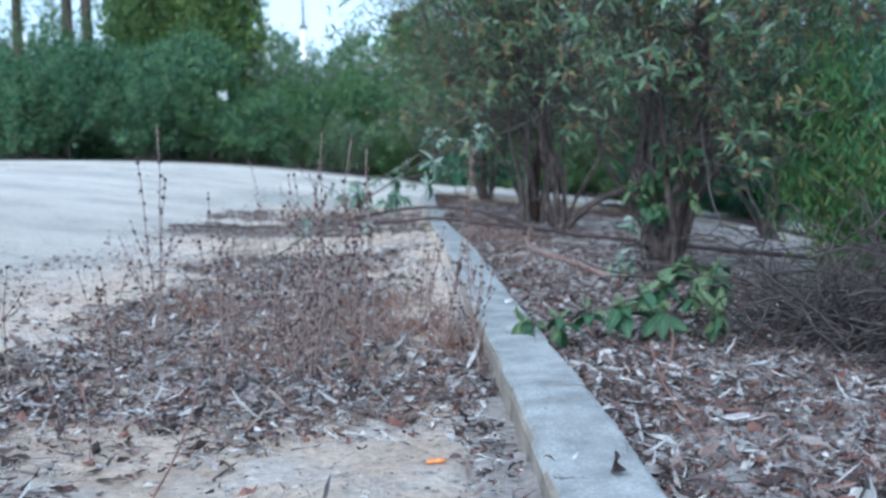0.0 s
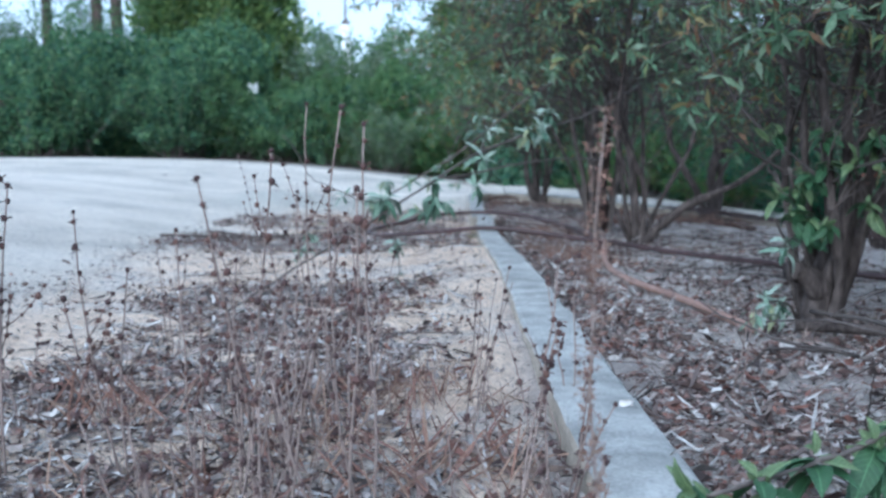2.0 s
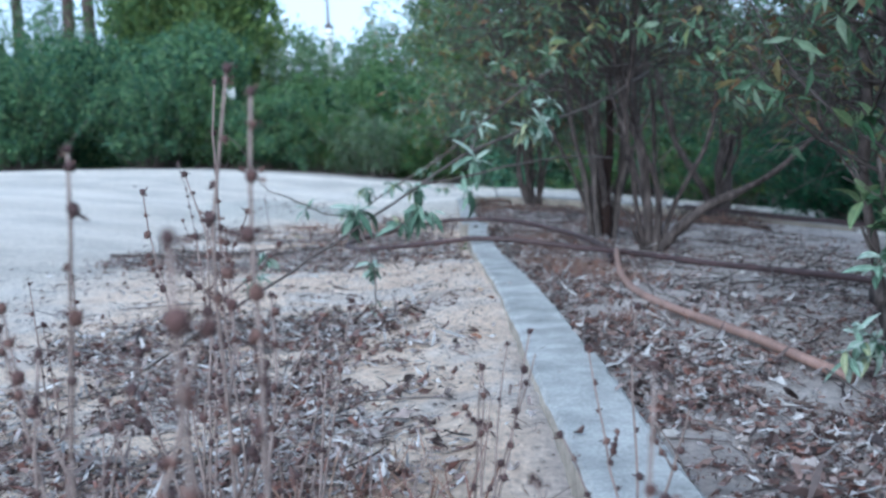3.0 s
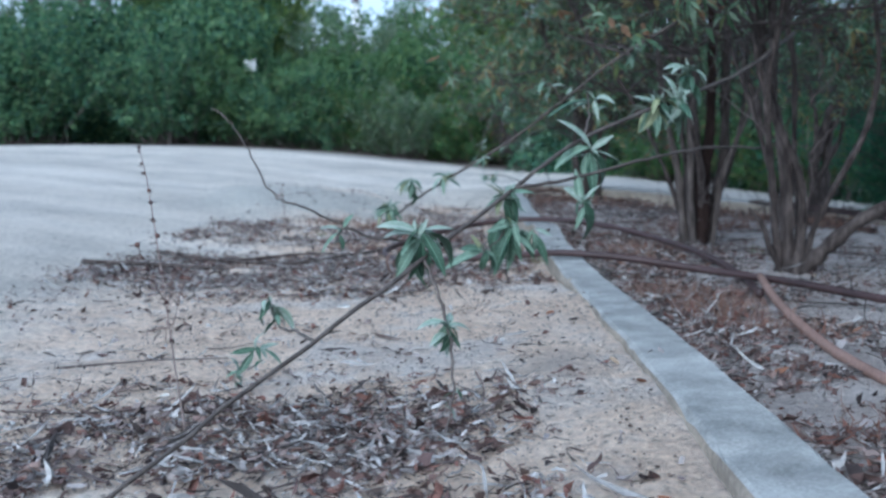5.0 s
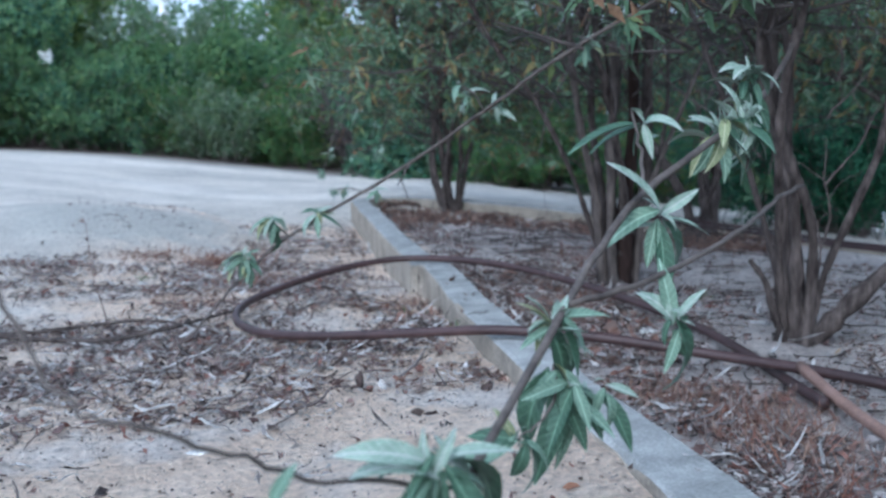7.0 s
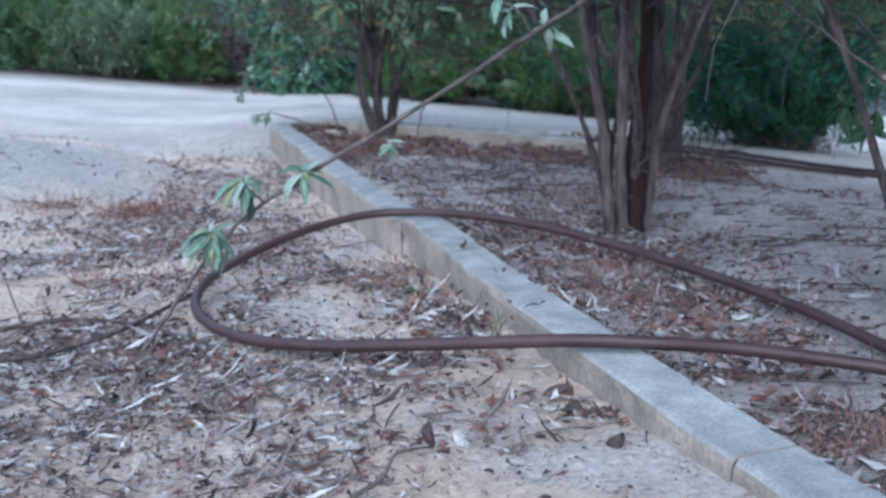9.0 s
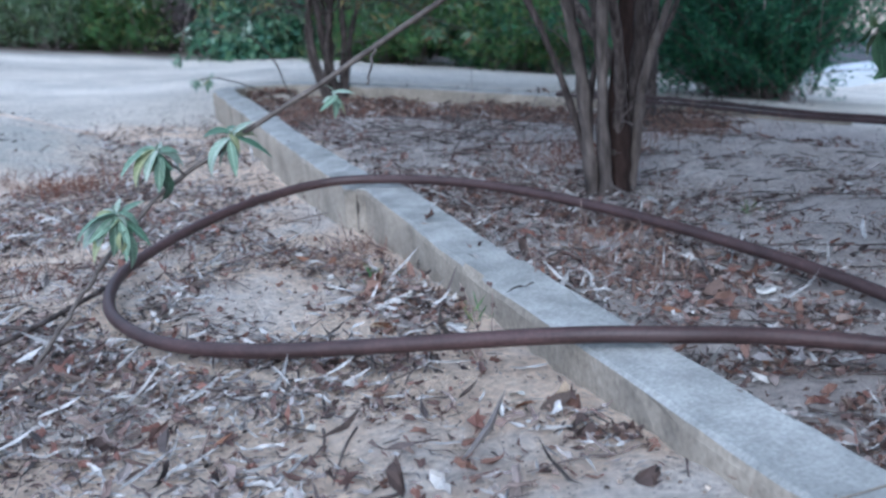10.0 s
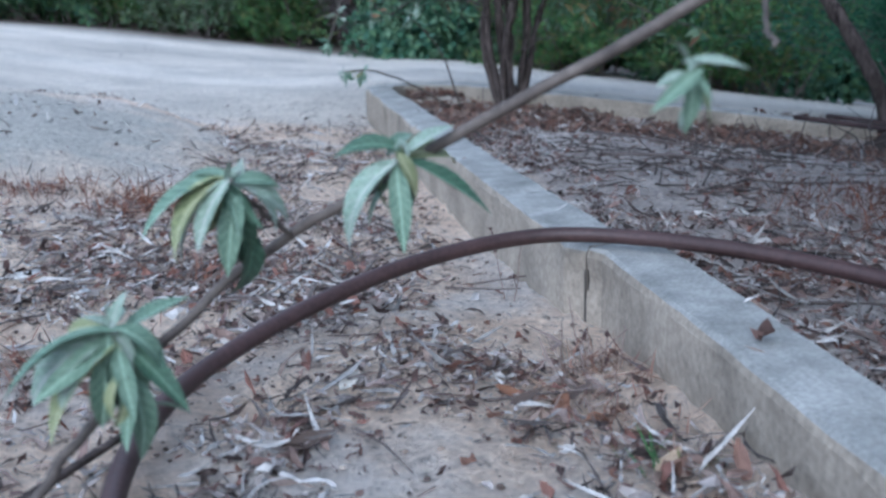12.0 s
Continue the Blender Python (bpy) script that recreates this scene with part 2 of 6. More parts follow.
RED_LITTER = island_mat("red_brown_litter", [(0.15, 0.085, 0.065), (0.19, 0.115, 0.09), (0.10, 0.06, 0.05), (0.24, 0.18, 0.15), (0.13, 0.09, 0.075), (0.06, 0.042, 0.037)], 0.9)
RUST = island_mat("rusty_dead_plant", [(0.15, 0.065, 0.045), (0.19, 0.09, 0.06), (0.11, 0.06, 0.045)], 0.9)
WEED = island_mat("dry_weed_stalk", [(0.185, 0.137, 0.122), (0.225, 0.175, 0.155), (0.145, 0.105, 0.095)], 0.9)
SEEDHEAD = island_mat("dark_seed_head", [(0.085, 0.048, 0.043), (0.115, 0.066, 0.055), (0.06, 0.037, 0.036)], 0.95)
STRAW = island_mat("straw", [(0.25, 0.172, 0.13), (0.215, 0.125, 0.095), (0.175, 0.098, 0.078)], 0.9)
PALE_BARK = noisy_mat("bleached_bark", (0.50, 0.48, 0.45), (0.70, 0.69, 0.66), 40.0, 0.85, 0.3, 0.003)
WHITE = noisy_mat("white_paint", (0.72, 0.73, 0.74), (0.82, 0.82, 0.82), 3.0, 0.6, 0.1, 0.002)
SAIL = noisy_mat("pale_blue_canvas", (0.55, 0.66, 0.78), (0.66, 0.75, 0.84), 2.0, 0.7, 0.1, 0.002)
PLASTER = noisy_mat("tan_plaster", (0.50, 0.42, 0.36), (0.60, 0.52, 0.45), 2.0, 0.9, 0.3, 0.01)
ROOF = noisy_mat("red_tile_roof", (0.26, 0.11, 0.075), (0.36, 0.17, 0.11), 3.0, 0.85, 0.3, 0.01)
GLASSY = noisy_mat("dark_window", (0.03, 0.035, 0.04), (0.05, 0.055, 0.06), 2.0, 0.15, 0.0, 0.001)
ASPHALT = noisy_mat("asphalt", (0.045, 0.045, 0.05), (0.075, 0.075, 0.08), 2.0, 0.9, 0.5, 0.006)
PAVING = noisy_mat("pale_paving", (0.40, 0.43, 0.46), (0.50, 0.53, 0.55), 3.0, 0.85, 0.2, 0.004)
ORANGE = noisy_mat("orange_stub", (0.55, 0.20, 0.06), (0.65, 0.27, 0.09), 40.0, 0.7, 0.1, 0.001)


# ---- mesh building ----
def unit(v):
    v = np.asarray(v, float)
    return v / np.maximum(np.linalg.norm(v, axis=-1, keepdims=True), 1e-9)


class Builder:
    """Gathers vertices, triangles and quads, and links them as one mesh object."""

    def __init__(self):
        self.v, self.f3, self.f4, self.n = [], [], [], 0

    def add(self, verts, tris=None, quads=None):
        verts = np.asarray(verts, float).reshape(-1, 3)
        if tris is not None and len(tris):
            self.f3.append(np.asarray(tris, int).reshape(-1, 3) + self.n)
        if quads is not None and len(quads):
            self.f4.append(np.asarray(quads, int).reshape(-1, 4) + self.n)
        self.v.append(verts)
        self.n += len(verts)

    def mesh(self, name, material, smooth=True):
        v = np.concatenate(self.v)
        f3 = np.concatenate(self.f3) if self.f3 else np.zeros((0, 3), int)
        f4 = np.concatenate(self.f4) if self.f4 else np.zeros((0, 4), int)
        me = bpy.data.meshes.new(name)
        me.vertices.add(len(v))
        me.vertices.foreach_set("co", v.astype(np.float32).ravel())
        loops = np.concatenate([f3.ravel(), f4.ravel()]).astype(np.int32)
        me.loops.add(len(loops))
        me.loops.foreach_set("vertex_index", loops)
        starts = np.concatenate([np.arange(len(f3)) * 3, len(f3) * 3 + np.arange(len(f4)) * 4]).astype(np.int32)
        me.polygons.add(len(starts))
        me.polygons.foreach_set("loop_start", starts)
        me.polygons.foreach_set("use_smooth", np.full(len(starts), smooth))
        me.update(calc_edges=True)
        me.validate()
        me.materials.append(material)
        return me


def part(name, b, material, parent=None, label="", smooth=True):
    ob = new(name, b.mesh(name, material, smooth))
    if parent is not None:
        ob.parent = parent
    if label:
        tagged(ob, label)
    return ob


def empty(name, x, y, z):
    ob = new(name)
    ob.empty_display_size = 0.1
    ob.location = (x, y, z)
    return ob


def tube(b, pts, radii, sides=6, cap=True):
    pts = np.asarray(pts, float)
    n = len(pts)
    radii = np.broadcast_to(np.asarray(radii, float), (n,))
    tan = unit(np.gradient(pts, axis=0))
    ref = np.array([0.0, 0, 1]) if abs(tan[:, 2]).mean() < 0.8 else np.array([1.0, 0, 0])
    u = unit(np.cross(tan, ref))
    w = np.cross(tan, u)
    a = np.arange(sides) * 2 * math.pi / sides
    ring = pts[:, None] + radii[:, None, None] * (np.cos(a)[None, :, None] * u[:, None] + np.sin(a)[None, :, None] * w[:, None])
    i, j = np.meshgrid(np.arange(n - 1), np.arange(sides), indexing="ij")
    k = (j + 1) % sides
    quads = np.stack([i * sides + j, i * sides + k, (i + 1) * sides + k, (i + 1) * sides + j], -1).reshape(-1, 4)
    verts = ring.reshape(-1, 3)
    tris = []
    if cap:
        verts = np.concatenate([verts, pts[:1], pts[-1:]])
        for s in range(sides):
            tris.append((n * sides, (s + 1) % sides, s))
            tris.append((n * sides + 1, (n - 1) * sides + s, (n - 1) * sides + (s + 1) % sides))
    b.add(verts, tris, quads)


def smooth_line(pts, per=6):
    """A rounded line through the points."""
    p = np.asarray(pts, float)
    q = np.concatenate([[2 * p[0] - p[1]], p, [2 * p[-1] - p[-2]]])
    out = []
    for i in range(1, len(q) - 2):
        for s in np.arange(per) / per:
            a, c, d, e = q[i - 1], q[i], q[i + 1], q[i + 2]
            out.append(0.5 * (2 * c + (d - a) * s + (2 * a - 5 * c + 4 * d - e) * s * s + (3 * c - a - 3 * d + e) * s ** 3))
    out.append(p[-1])
    return np.array(out)


LEAF_FULL = (np.array([(0, 0, 0), (0.28, 0.42, 0.10), (0.30, 0, 0), (0.28, -0.42, 0.10), (0.68, 0.36, 0.07), (0.70, 0, -0.03), (0.68, -0.36, 0.07), (1, 0, -0.05)]),
             [(0, 1, 2), (0, 2, 3), (4, 7, 5), (5, 7, 6)], [(1, 4, 5, 2), (2, 5, 6, 3)])
LEAF_FOLD = (np.array([(0, 0, 0), (0.45, 0.5, 0.12), (1, 0, 0), (0.45, -0.5, 0.12), (0.45, 0, -0.02)]),
             [(0, 1, 4), (1, 2, 4), (0, 4, 3), (4, 2, 3)], [])
DRY_CURL = (np.array([(s, w * e, 0.75 * w * abs(e) + z) for s, w, z in ((0.0, 0.45, 0.1), (0.3, 0.95, 0.0), (0.7, 0.85, 0.05), (1.0, 0.35, 0.2)) for e in (-0.5, 0.0, 0.5)]), [],
            [(i * 3 + j, i * 3 + 3 + j, i * 3 + 4 + j, i * 3 + 1 + j) for i in range(3) for j in range(2)])
LEAF_FLAT = (np.array([(0, 0, 0), (0.45, 0.5, 0.1), (1, 0, 0), (0.45, -0.5, 0.1)]), [(0, 1, 2), (0, 2, 3)], [])


def leaves(b, pos, way, up, length, width, shape=LEAF_FOLD, curl=0.0, crumple=None):
    """Many leaves at once: each grows from pos along way, its face to up."""
    pos, way = np.asarray(pos, float), unit(way)
    n = len(pos)
    if n == 0:
        return
    side = unit(np.cross(np.broadcast_to(up, way.shape), way) + 1e-6)
    nor = np.cross(way, side)
    t, f3, f4 = shape
    length, width = np.broadcast_to(length, (n,)), np.broadcast_to(width, (n,))
    curl = np.broadcast_to(curl, (n,))
    s = t[None, :, 0]
    along = s * length[:, None]
    lift = t[None, :, 2] * width[:, None] - (s ** 2) * (curl * length)[:, None]
    v = pos[:, None] + along[..., None] * way[:, None] + (t[None, :, 1] * width[:, None])[..., None] * side[:, None] + lift[..., None] * nor[:, None]
    if crumple is not None:
        v = v + crumple.normal(0, 0.10, v.shape) * np.minimum(length, 3 * width)[:, None, None]
    base = (np.arange(n) * len(t))[:, None, None]
    b.add(v.reshape(-1, 3), (base + np.array(f3)[None]).reshape(-1, 3) if f3 else None, (base + np.array(f4)[None]).reshape(-1, 4) if f4 else None)


def rand_dir(rng, n, zlow=-1.0, zhigh=1.0):
    a, z = rng.uniform(0, 2 * math.pi, n), rng.uniform(zlow, zhigh, n)
    r = np.sqrt(np.maximum(0, 1 - z * z))
    return np.stack([r * np.cos(a), r * np.sin(a), z], -1)


def box(b, lo, hi):
    (x0, y0, z0), (x1, y1, z1) = lo, hi
    v = [(x, y, z) for z in (z0, z1) for y in (y0, y1) for x in (x0, x1)]
    b.add(v, None, [(0, 2, 3, 1), (4, 5, 7, 6), (0, 1, 5, 4), (2, 6, 7, 3), (0, 4, 6, 2), (1, 3, 7, 5)])


# ---- ground ----
KERB_RUN = ((-1.5, 1.3, 2.0, 3.2, 4.9, 5.5, 6.44, 6.5, 7.1, 7.6, 7.9, 8.44, 8.46, 9.6, 10.3, 12.2), (0.322, 0.209, 0.191, 0.142, 0.088, 0.061, 0.002, -0.005, -0.024, -0.038, -0.033, -0.034, -0.072, -0.108, -0.114, -0.152))


def kerb_x(y):
    """Middle of the long kerb, whose blocks are not quite in line."""
    return np.interp(y, *KERB_RUN)


def kerb_wide(y):
    return np.interp(y, (4.5, 6.4, 7.1, 7.9, 9.5, 12.0), (0.142, 0.116, 0.114, 0.116, 0.118, 0.135))


def hills(x, y):
    """Large shape of the ground: a bank up to the clearing, a slope down beyond the bed."""
    x, y = np.asarray(x, float), np.asarray(y, float)
    k = np.clip((y - 12.0) / 6.0, 0, 1)
    u = np.maximum(0, -x - 1.0 + 1.6 * k * k * (3 - 2 * k))
    left = 0.72 * u * u / (u * u + 11.0)
    # low crumbling lip of the trodden clearing
    wob = 0.12 * np.sin(4.1 * x + 1.0) + 0.07 * np.sin(9.0 * x + 3.0 * y)
    e = ((x + 1.75 + wob) / 0.85) ** 2 + ((y - 11.2 + wob) / 1.15) ** 2
    left = left + 0.11 * np.exp(-e ** 2)
    w = np.maximum(0, x - 0.1)
    right = -0.16 * w * w / (w + 1.5)
    right = np.maximum(right, -1.0 + 0 * w)
    return left + right


def ground_z(x, y):
    x, y = np.asarray(x, float), np.asarray(y, float)
    z = hills(x, y)
    step = lambda v: np.clip(v, 0, 1) ** 2 * (3 - 2 * np.clip(v, 0, 1))
    # the soil sinks below the kerb towards its far end, and round one tree
    z = z - 0.10 * step((y - 6.4) / 5.2) * step((x + 1.5) / 0.9) * step((kerb_x(y) + 0.06 - x) / 0.12) * step((13.2 - y) / 1.4)
    z = z - 0.035 * step((y - 7.2) / 1.4) * step((x - kerb_x(y) + 0.42) / 0.3) * step((kerb_x(y) + 0.06 - x) / 0.12) * step((12.6 - y) / 1.0)
    slant = y + 0.85 * np.maximum(x - 0.35, 0)
    z = z - 0.05 * step((slant - 10.6) / 1.2) * step((12.36 - slant) / 0.12) * step((x - kerb_x(y)) / 0.12)
    z = z - 0.055 * np.exp(-((x - 0.8) / 0.5) ** 2 - ((y - 8.6) / 0.7) ** 2)
    # a bank of sand lies against the kerb
    z = z + 0.046 * step((y - 2.9) / 1.2) * step((7.5 - y) / 1.5) * step((x - kerb_x(y) + 0.55) / 0.42) * step((kerb_x(y) + 0.06 - x) / 0.10)
    near = step((x + 2.4) / 0.9) * step((2.6 - x) / 0.9)
    z = z + near * (0.010 * np.sin(2.3 * x + 1.1 * y) * np.sin(1.7 * y - 0.6 * x) + 0.006 * np.sin(7.1 * x + 2.0) * np.sin(5.3 * y + x) + 0.003 * np.sin(17 * x + 3 * y) * np.sin(13 * y - 4 * x))
    return z


def build_ground():
    def axis(lo, hi, step, reach, grow):
        a = list(np.arange(lo, hi + 1e-6, step))
        s, v = step, hi
        while v < reach[1]:
            s *= grow
            v += s
            a.append(v)
        s, v = step, lo
        while v > reach[0]:
            s *= grow
            v -= s
            a.insert(0, v)
        return np.array(a)
    xs = axis(-1.6, 1.8, 0.03, (-600, 600), 1.09)
    ys = axis(1.0, 12.6, 0.04, (-300, 900), 1.09)
    X, Y = np.meshgrid(xs, ys, indexing="ij")
    rng = np.random.default_rng(3)
    close = ((X > -1.7) & (X < 1.9) & (Y > 0.9) & (Y < 12.7))
    Z = ground_z(X, Y) + rng.normal(0, 0.0036, X.shape) * close
    b = Builder()
    i, j = np.meshgrid(np.arange(len(xs) - 1), np.arange(len(ys) - 1), indexing="ij")
    k = len(ys)
    quads = np.stack([i * k + j, (i + 1) * k + j, (i + 1) * k + j + 1, i * k + j + 1], -1).reshape(-1, 4)
    b.add(np.stack([X, Y, Z], -1).reshape(-1, 3), None, quads)
    tagged(part("ground", b, SAND), "pale sandy soil with a trodden clearing and a planted bed", "ground", kind="structure")


build_ground()

KERB_TOP = 0.064


def kerb_line():
    """Middle line of the kerb: nearly straight, then a tight bend, then slanting back along the far end of the bed."""
    pts = [(kerb_x(y), y) for y in np.arange(-1.5, 12.18, 0.05)]
    x0, y0 = pts[-1]
    r = 0.30
    for a in np.linspace(0, 132, 14)[1:]:
        pts.append((x0 + r * (1 - math.cos(radians(a))), y0 + r * math.sin(radians(a))))
    x1, y1 = pts[-1]
    for s in np.arange(0.12, 3.6, 0.12):
        pts.append((x1 + 0.743 * s, y1 - 0.669 * s + 0.03 * s * s))
    return np.array(pts)


def build_kerb():
    line = kerb_line()
    top = np.maximum(KERB_TOP + 0 * line[:, 0], 0)
    far = np.clip((np.arange(len(line)) - 276) / 14, 0, 1)
    top = top * (1 - far) + far * (hills(line[:, 0], line[:, 1]) + 0.05)
    kerb = empty("kerb", *line[20], 0)
    tagged(kerb, "low weathered grey concrete kerb edging the planted bed", "kerb", kind="structure")
    joints = [0, 69, 159, 199, 237, 272, 287, 302, len(line) - 1]
    rng = np.random.default_rng(8)
    tan = unit(np.gradient(line, axis=0))
    nor = np.stack([tan[:, 1], -tan[:, 0]], -1)
    wide = kerb_wide(line[:, 1])
    prof = np.array([(-0.5, -0.16), (-0.5, -0.09), (-0.5, -0.055), (-0.495, -0.016), (-0.47, -0.005), (-0.42, 0.0), (0.0, 0.001), (0.42, 0.0), (0.475, -0.006), (0.5, -0.020), (0.5, -0.16)])
    # dark slab set in each joint gives the open crack its darkness
    for a in joints[1:-1]:
        b = Builder()
        v = np.array([(*(line[a] + tan[a] * off + nor[a] * (o * 0.97 * wide[a])), top[a] + h - 0.003) for off in (-0.006, 0.006) for o, h in prof])
        v[:, :2] -= line[20]
        m = len(prof)
        b.add(v, [(0, k + 1, k) for k in range(1, m - 1)] + [(m, m + k, m + k + 1) for k in range(1, m - 1)], [(k, k + 1, m + k + 1, m + k) for k in range(m - 1)])
        part("joint", b, JOINT, kerb, "dark filled joint", smooth=False)
    for s, (a, c) in enumerate(zip(joints[:-1], joints[1:])):
        idx = np.arange(a, c + 1)
        p = line[idx].copy()
        p[0] += tan[a] * 0.003
        p[-1] -= tan[c] * 0.003
        b = Builder()
        soft_noise = lambda k: np.stack([np.convolve(rng.normal(0, 1, len(idx) + 8), np.ones(5) / 2.2, "same")[4:-4] for _ in range(k)], 1)
        edge = soft_noise(1)
        wob = 1 + 0.020 * edge + 0.014 * soft_noise(len(prof)) - 0.07 * (rng.uniform(0, 1, (len(idx), len(prof))) < 0.03)
        chip = -0.007 * (rng.uniform(0, 1, (len(idx), len(prof))) < 0.05) * (np.abs(prof[:, 0]) > 0.4)
        lift = 0.0018 * soft_noise(len(prof)) + chip
        rows = []
        for q, (o, h) in enumerate(prof):
            xy = p + nor[idx] * (o * wide[idx] * wob[:, q])[:, None]
            z = top[idx] + h + lift[:, q] * (h > -0.03)
            rows.append(np.column_stack([xy, z]))
        v = np.stack(rows, 1).reshape(-1, 3)
        m = len(prof)
        quads = [(i * m + j, i * m + j + 1, (i + 1) * m + j + 1, (i + 1) * m + j) for i in range(len(idx) - 1) for j in range(m - 1)]
        e = (len(idx) - 1) * m
        caps = [(0, k + 1, k) for k in range(1, m - 1)] + [(e, e + k, e + k + 1) for k in range(1, m - 1)]
        v[:, :2] -= line[20]
        b.add(v, caps, quads)
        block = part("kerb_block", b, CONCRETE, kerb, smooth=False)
        # upright faces get the stained, shade-darkened tone
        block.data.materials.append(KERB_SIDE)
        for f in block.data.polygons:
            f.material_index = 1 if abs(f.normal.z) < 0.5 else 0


build_kerb()


# ---- trees ----
def branch_line(rng, start, way, length, bend_up, wander, n=7):
    pts, p, d = [np.array(start, float)], np.array(start, float), unit(way)
    for _ in range(n):
        d = unit(d + rng.normal(0, wander, 3) + np.array([0, 0, bend_up]))
        p = p + d * length / n
        pts.append(p.copy())
    return np.array(pts)


def bushy_tree(x, y, seed, stems=6, height=2.3, reach=1.3, leaf_from=0.55, amount=1.0, lean=(0, 0), thick=1.0, out=(0.04, 0.26), extra=(), label="", leaf=1.0, west=-9.0):
    """A many-stemmed shrub grown into a small tree: stems, limbs with bare twigs, opposite long leaves and rusty seed heads."""
    rng = np.random.default_rng(seed)
    z0 = float(ground_z(x, y)) - 0.02
    tree = empty("tree", x, y, z0)
    tagged(tree, label or "many-stemmed shrubby tree with grey-brown bark and narrow grey-green leaves", "tree", group="trees in the bed")
    crown, seeds, root = Builder(), Builder(), Builder()
    tube(root, [(0, 0, -0.05), (0, 0, 0.02), (0.01, 0, 0.08), (0, 0.01, 0.13)], np.array([0.085, 0.072, 0.056, 0.03]) * thick, 9)
    part("root_flare", root, BARK, tree)
    for pts, r0, r1, *kind in extra:
        b = Builder()
        sm = smooth_line(pts, 5)
        tube(b, sm, np.linspace(r0, r1, len(sm)) * (1 + 0.13 * rng.normal(0, 1, len(sm)).clip(-1.5, 1.5)), 8)
        part("stem", b, kind[0] if kind else BARK, tree)
    ends = []
    for s in range(stems):
        a = 2 * math.pi * (s + rng.uniform(-0.35, 0.35)) / stems
        o = rng.uniform(*out)
        st = (0.04 * math.cos(a) * thick, 0.04 * math.sin(a) * thick, 0.0)
        ln = branch_line(rng, st, (o * math.cos(a) + lean[0], o * math.sin(a) + lean[1], 1.0), height * rng.uniform(0.8, 1.05), 0.01, 0.15, 12)
        r0 = rng.uniform(0.011, 0.025) * thick
        sm = smooth_line(ln, 4)
        rad = np.linspace(r0, 0.006, len(sm)) * (1 + 0.16 * rng.normal(0, 1, len(sm)).clip(-1.5, 1.5))
        b = Builder()
        tube(b, sm, rad, 8)
        part("stem", b, BARK, tree)
        for i in range(3, len(ln)):
            for _ in range(2):
                hb = rng.uniform(0, 2 * math.pi)
                w = np.array([math.cos(hb), math.sin(hb), rng.uniform(0.15, 0.9)]) + 0.5 * np.array([math.cos(a), math.sin(a), 0])
                q = branch_line(rng, ln[i], w, reach * rng.uniform(0.35, 0.95), -0.03, 0.13, 6)
                q = q[q[:, 2] > leaf_from - 0.2]
                if len(q) < 3 or q[:, 0].min() < west:
                    continue
                b = Builder()
                tube(b, q, np.linspace(0.0058, 0.0024, len(q)), 5, False)
                for k in range(1, len(q)):
                    for _ in range(3 if k > 2 else 2):
                        tw = branch_line(rng, q[k], rng.normal(0, 1, 3) + 0.6 * unit(w) + (0, 0, 0.2), rng.uniform(0.12, 0.36), -0.02, 0.2, 4)
                        tube(b, tw, np.linspace(0.0020, 0.0010, len(tw)), 3, False)
                        ends.append(tw)
                part("limb", b, LIMB, tree)
    for k in range(16):
        a = rng.uniform(0, 2 * math.pi)
        zz = rng.uniform(0.12, leaf_from + 0.2)
        st = (math.cos(a) * (0.05 + 0.1 * zz) * thick, math.sin(a) * (0.05 + 0.1 * zz) * thick, zz)
        q = branch_line(rng, st, (0.8 * math.cos(a), 0.8 * math.sin(a), 1.0), rng.uniform(0.15, 0.45), 0.03, 0.22, 6)
        b = Builder()
        tube(b, q, np.linspace(0.0035, 0.0012, len(q)), 5, False)
        for j in (2, 3, 4):
            tube(b, branch_line(rng, q[j], rng.normal(0, 1, 3) + (0, 0, 0.5), rng.uniform(0.05, 0.15), 0, 0.25, 4), np.linspace(0.0016, 0.0008, 5), 4, False)
        part("bare_twig", b, TWIG, tree)
    P, W, U, L = [], [], [], []
    for tw in ends:
        rr = math.hypot(tw[-1, 0], tw[-1, 1])
        chance = (0.6 if tw[-1, 2] > 1.8 else 1.0) * amount * min(1.0, 0.08 + 0.4 * (tw[-1, 2] - leaf_from) / 0.5 + 0.95 * (rr - 0.3))
        if rng.uniform() > chance or tw[-1, 2] < leaf_from - 0.15:
            continue
        # a drooping rosette at the tip, pairs of leaves behind it
        for k in range(2, len(tw)):
            t = unit(tw[k] - tw[k - 1])
            o = unit(np.cross(t, rng.normal(0, 1, 3)))
            v = np.cross(t, o)
            tip = k == len(tw) - 1
            n = 8 if tip else 2
            for j in range(n):
                a = 2 * math.pi * j / n + rng.uniform(-0.4, 0.4)
                young = tip and j > 5
                P.append(tw[k] + t * rng.uniform(-0.02, 0.01))
                W.append((math.cos(a) * o + math.sin(a) * v) * (0.4 if young else 1.0) + t * (1.0 if young else 0.35) + np.array([0, 0, 0.2 if young else rng.uniform(-0.8, 0.1)]))
                U.append(t + np.array([0, 0, 0.8]))
                L.append(rng.uniform(0.03, 0.05) if young else rng.uniform(0.042, 0.085) * leaf)
        if rng.uniform() < 0.28:
            c = tw[-1] + unit(tw[-1] - tw[-2]) * np.linspace(0, 0.09, 14)[:, None] + rng.normal(0, 0.008, (14, 3))
            leaves(seeds, c, rand_dir(rng, 14), (0, 0, 1), 0.016, 0.012)
    L = np.array(L)
    leaves(crown, P, W, np.array(U), L, L * rng.uniform(0.22, 0.34, len(L)), LEAF_FOLD, rng.uniform(0.05, 0.55, len(L)))
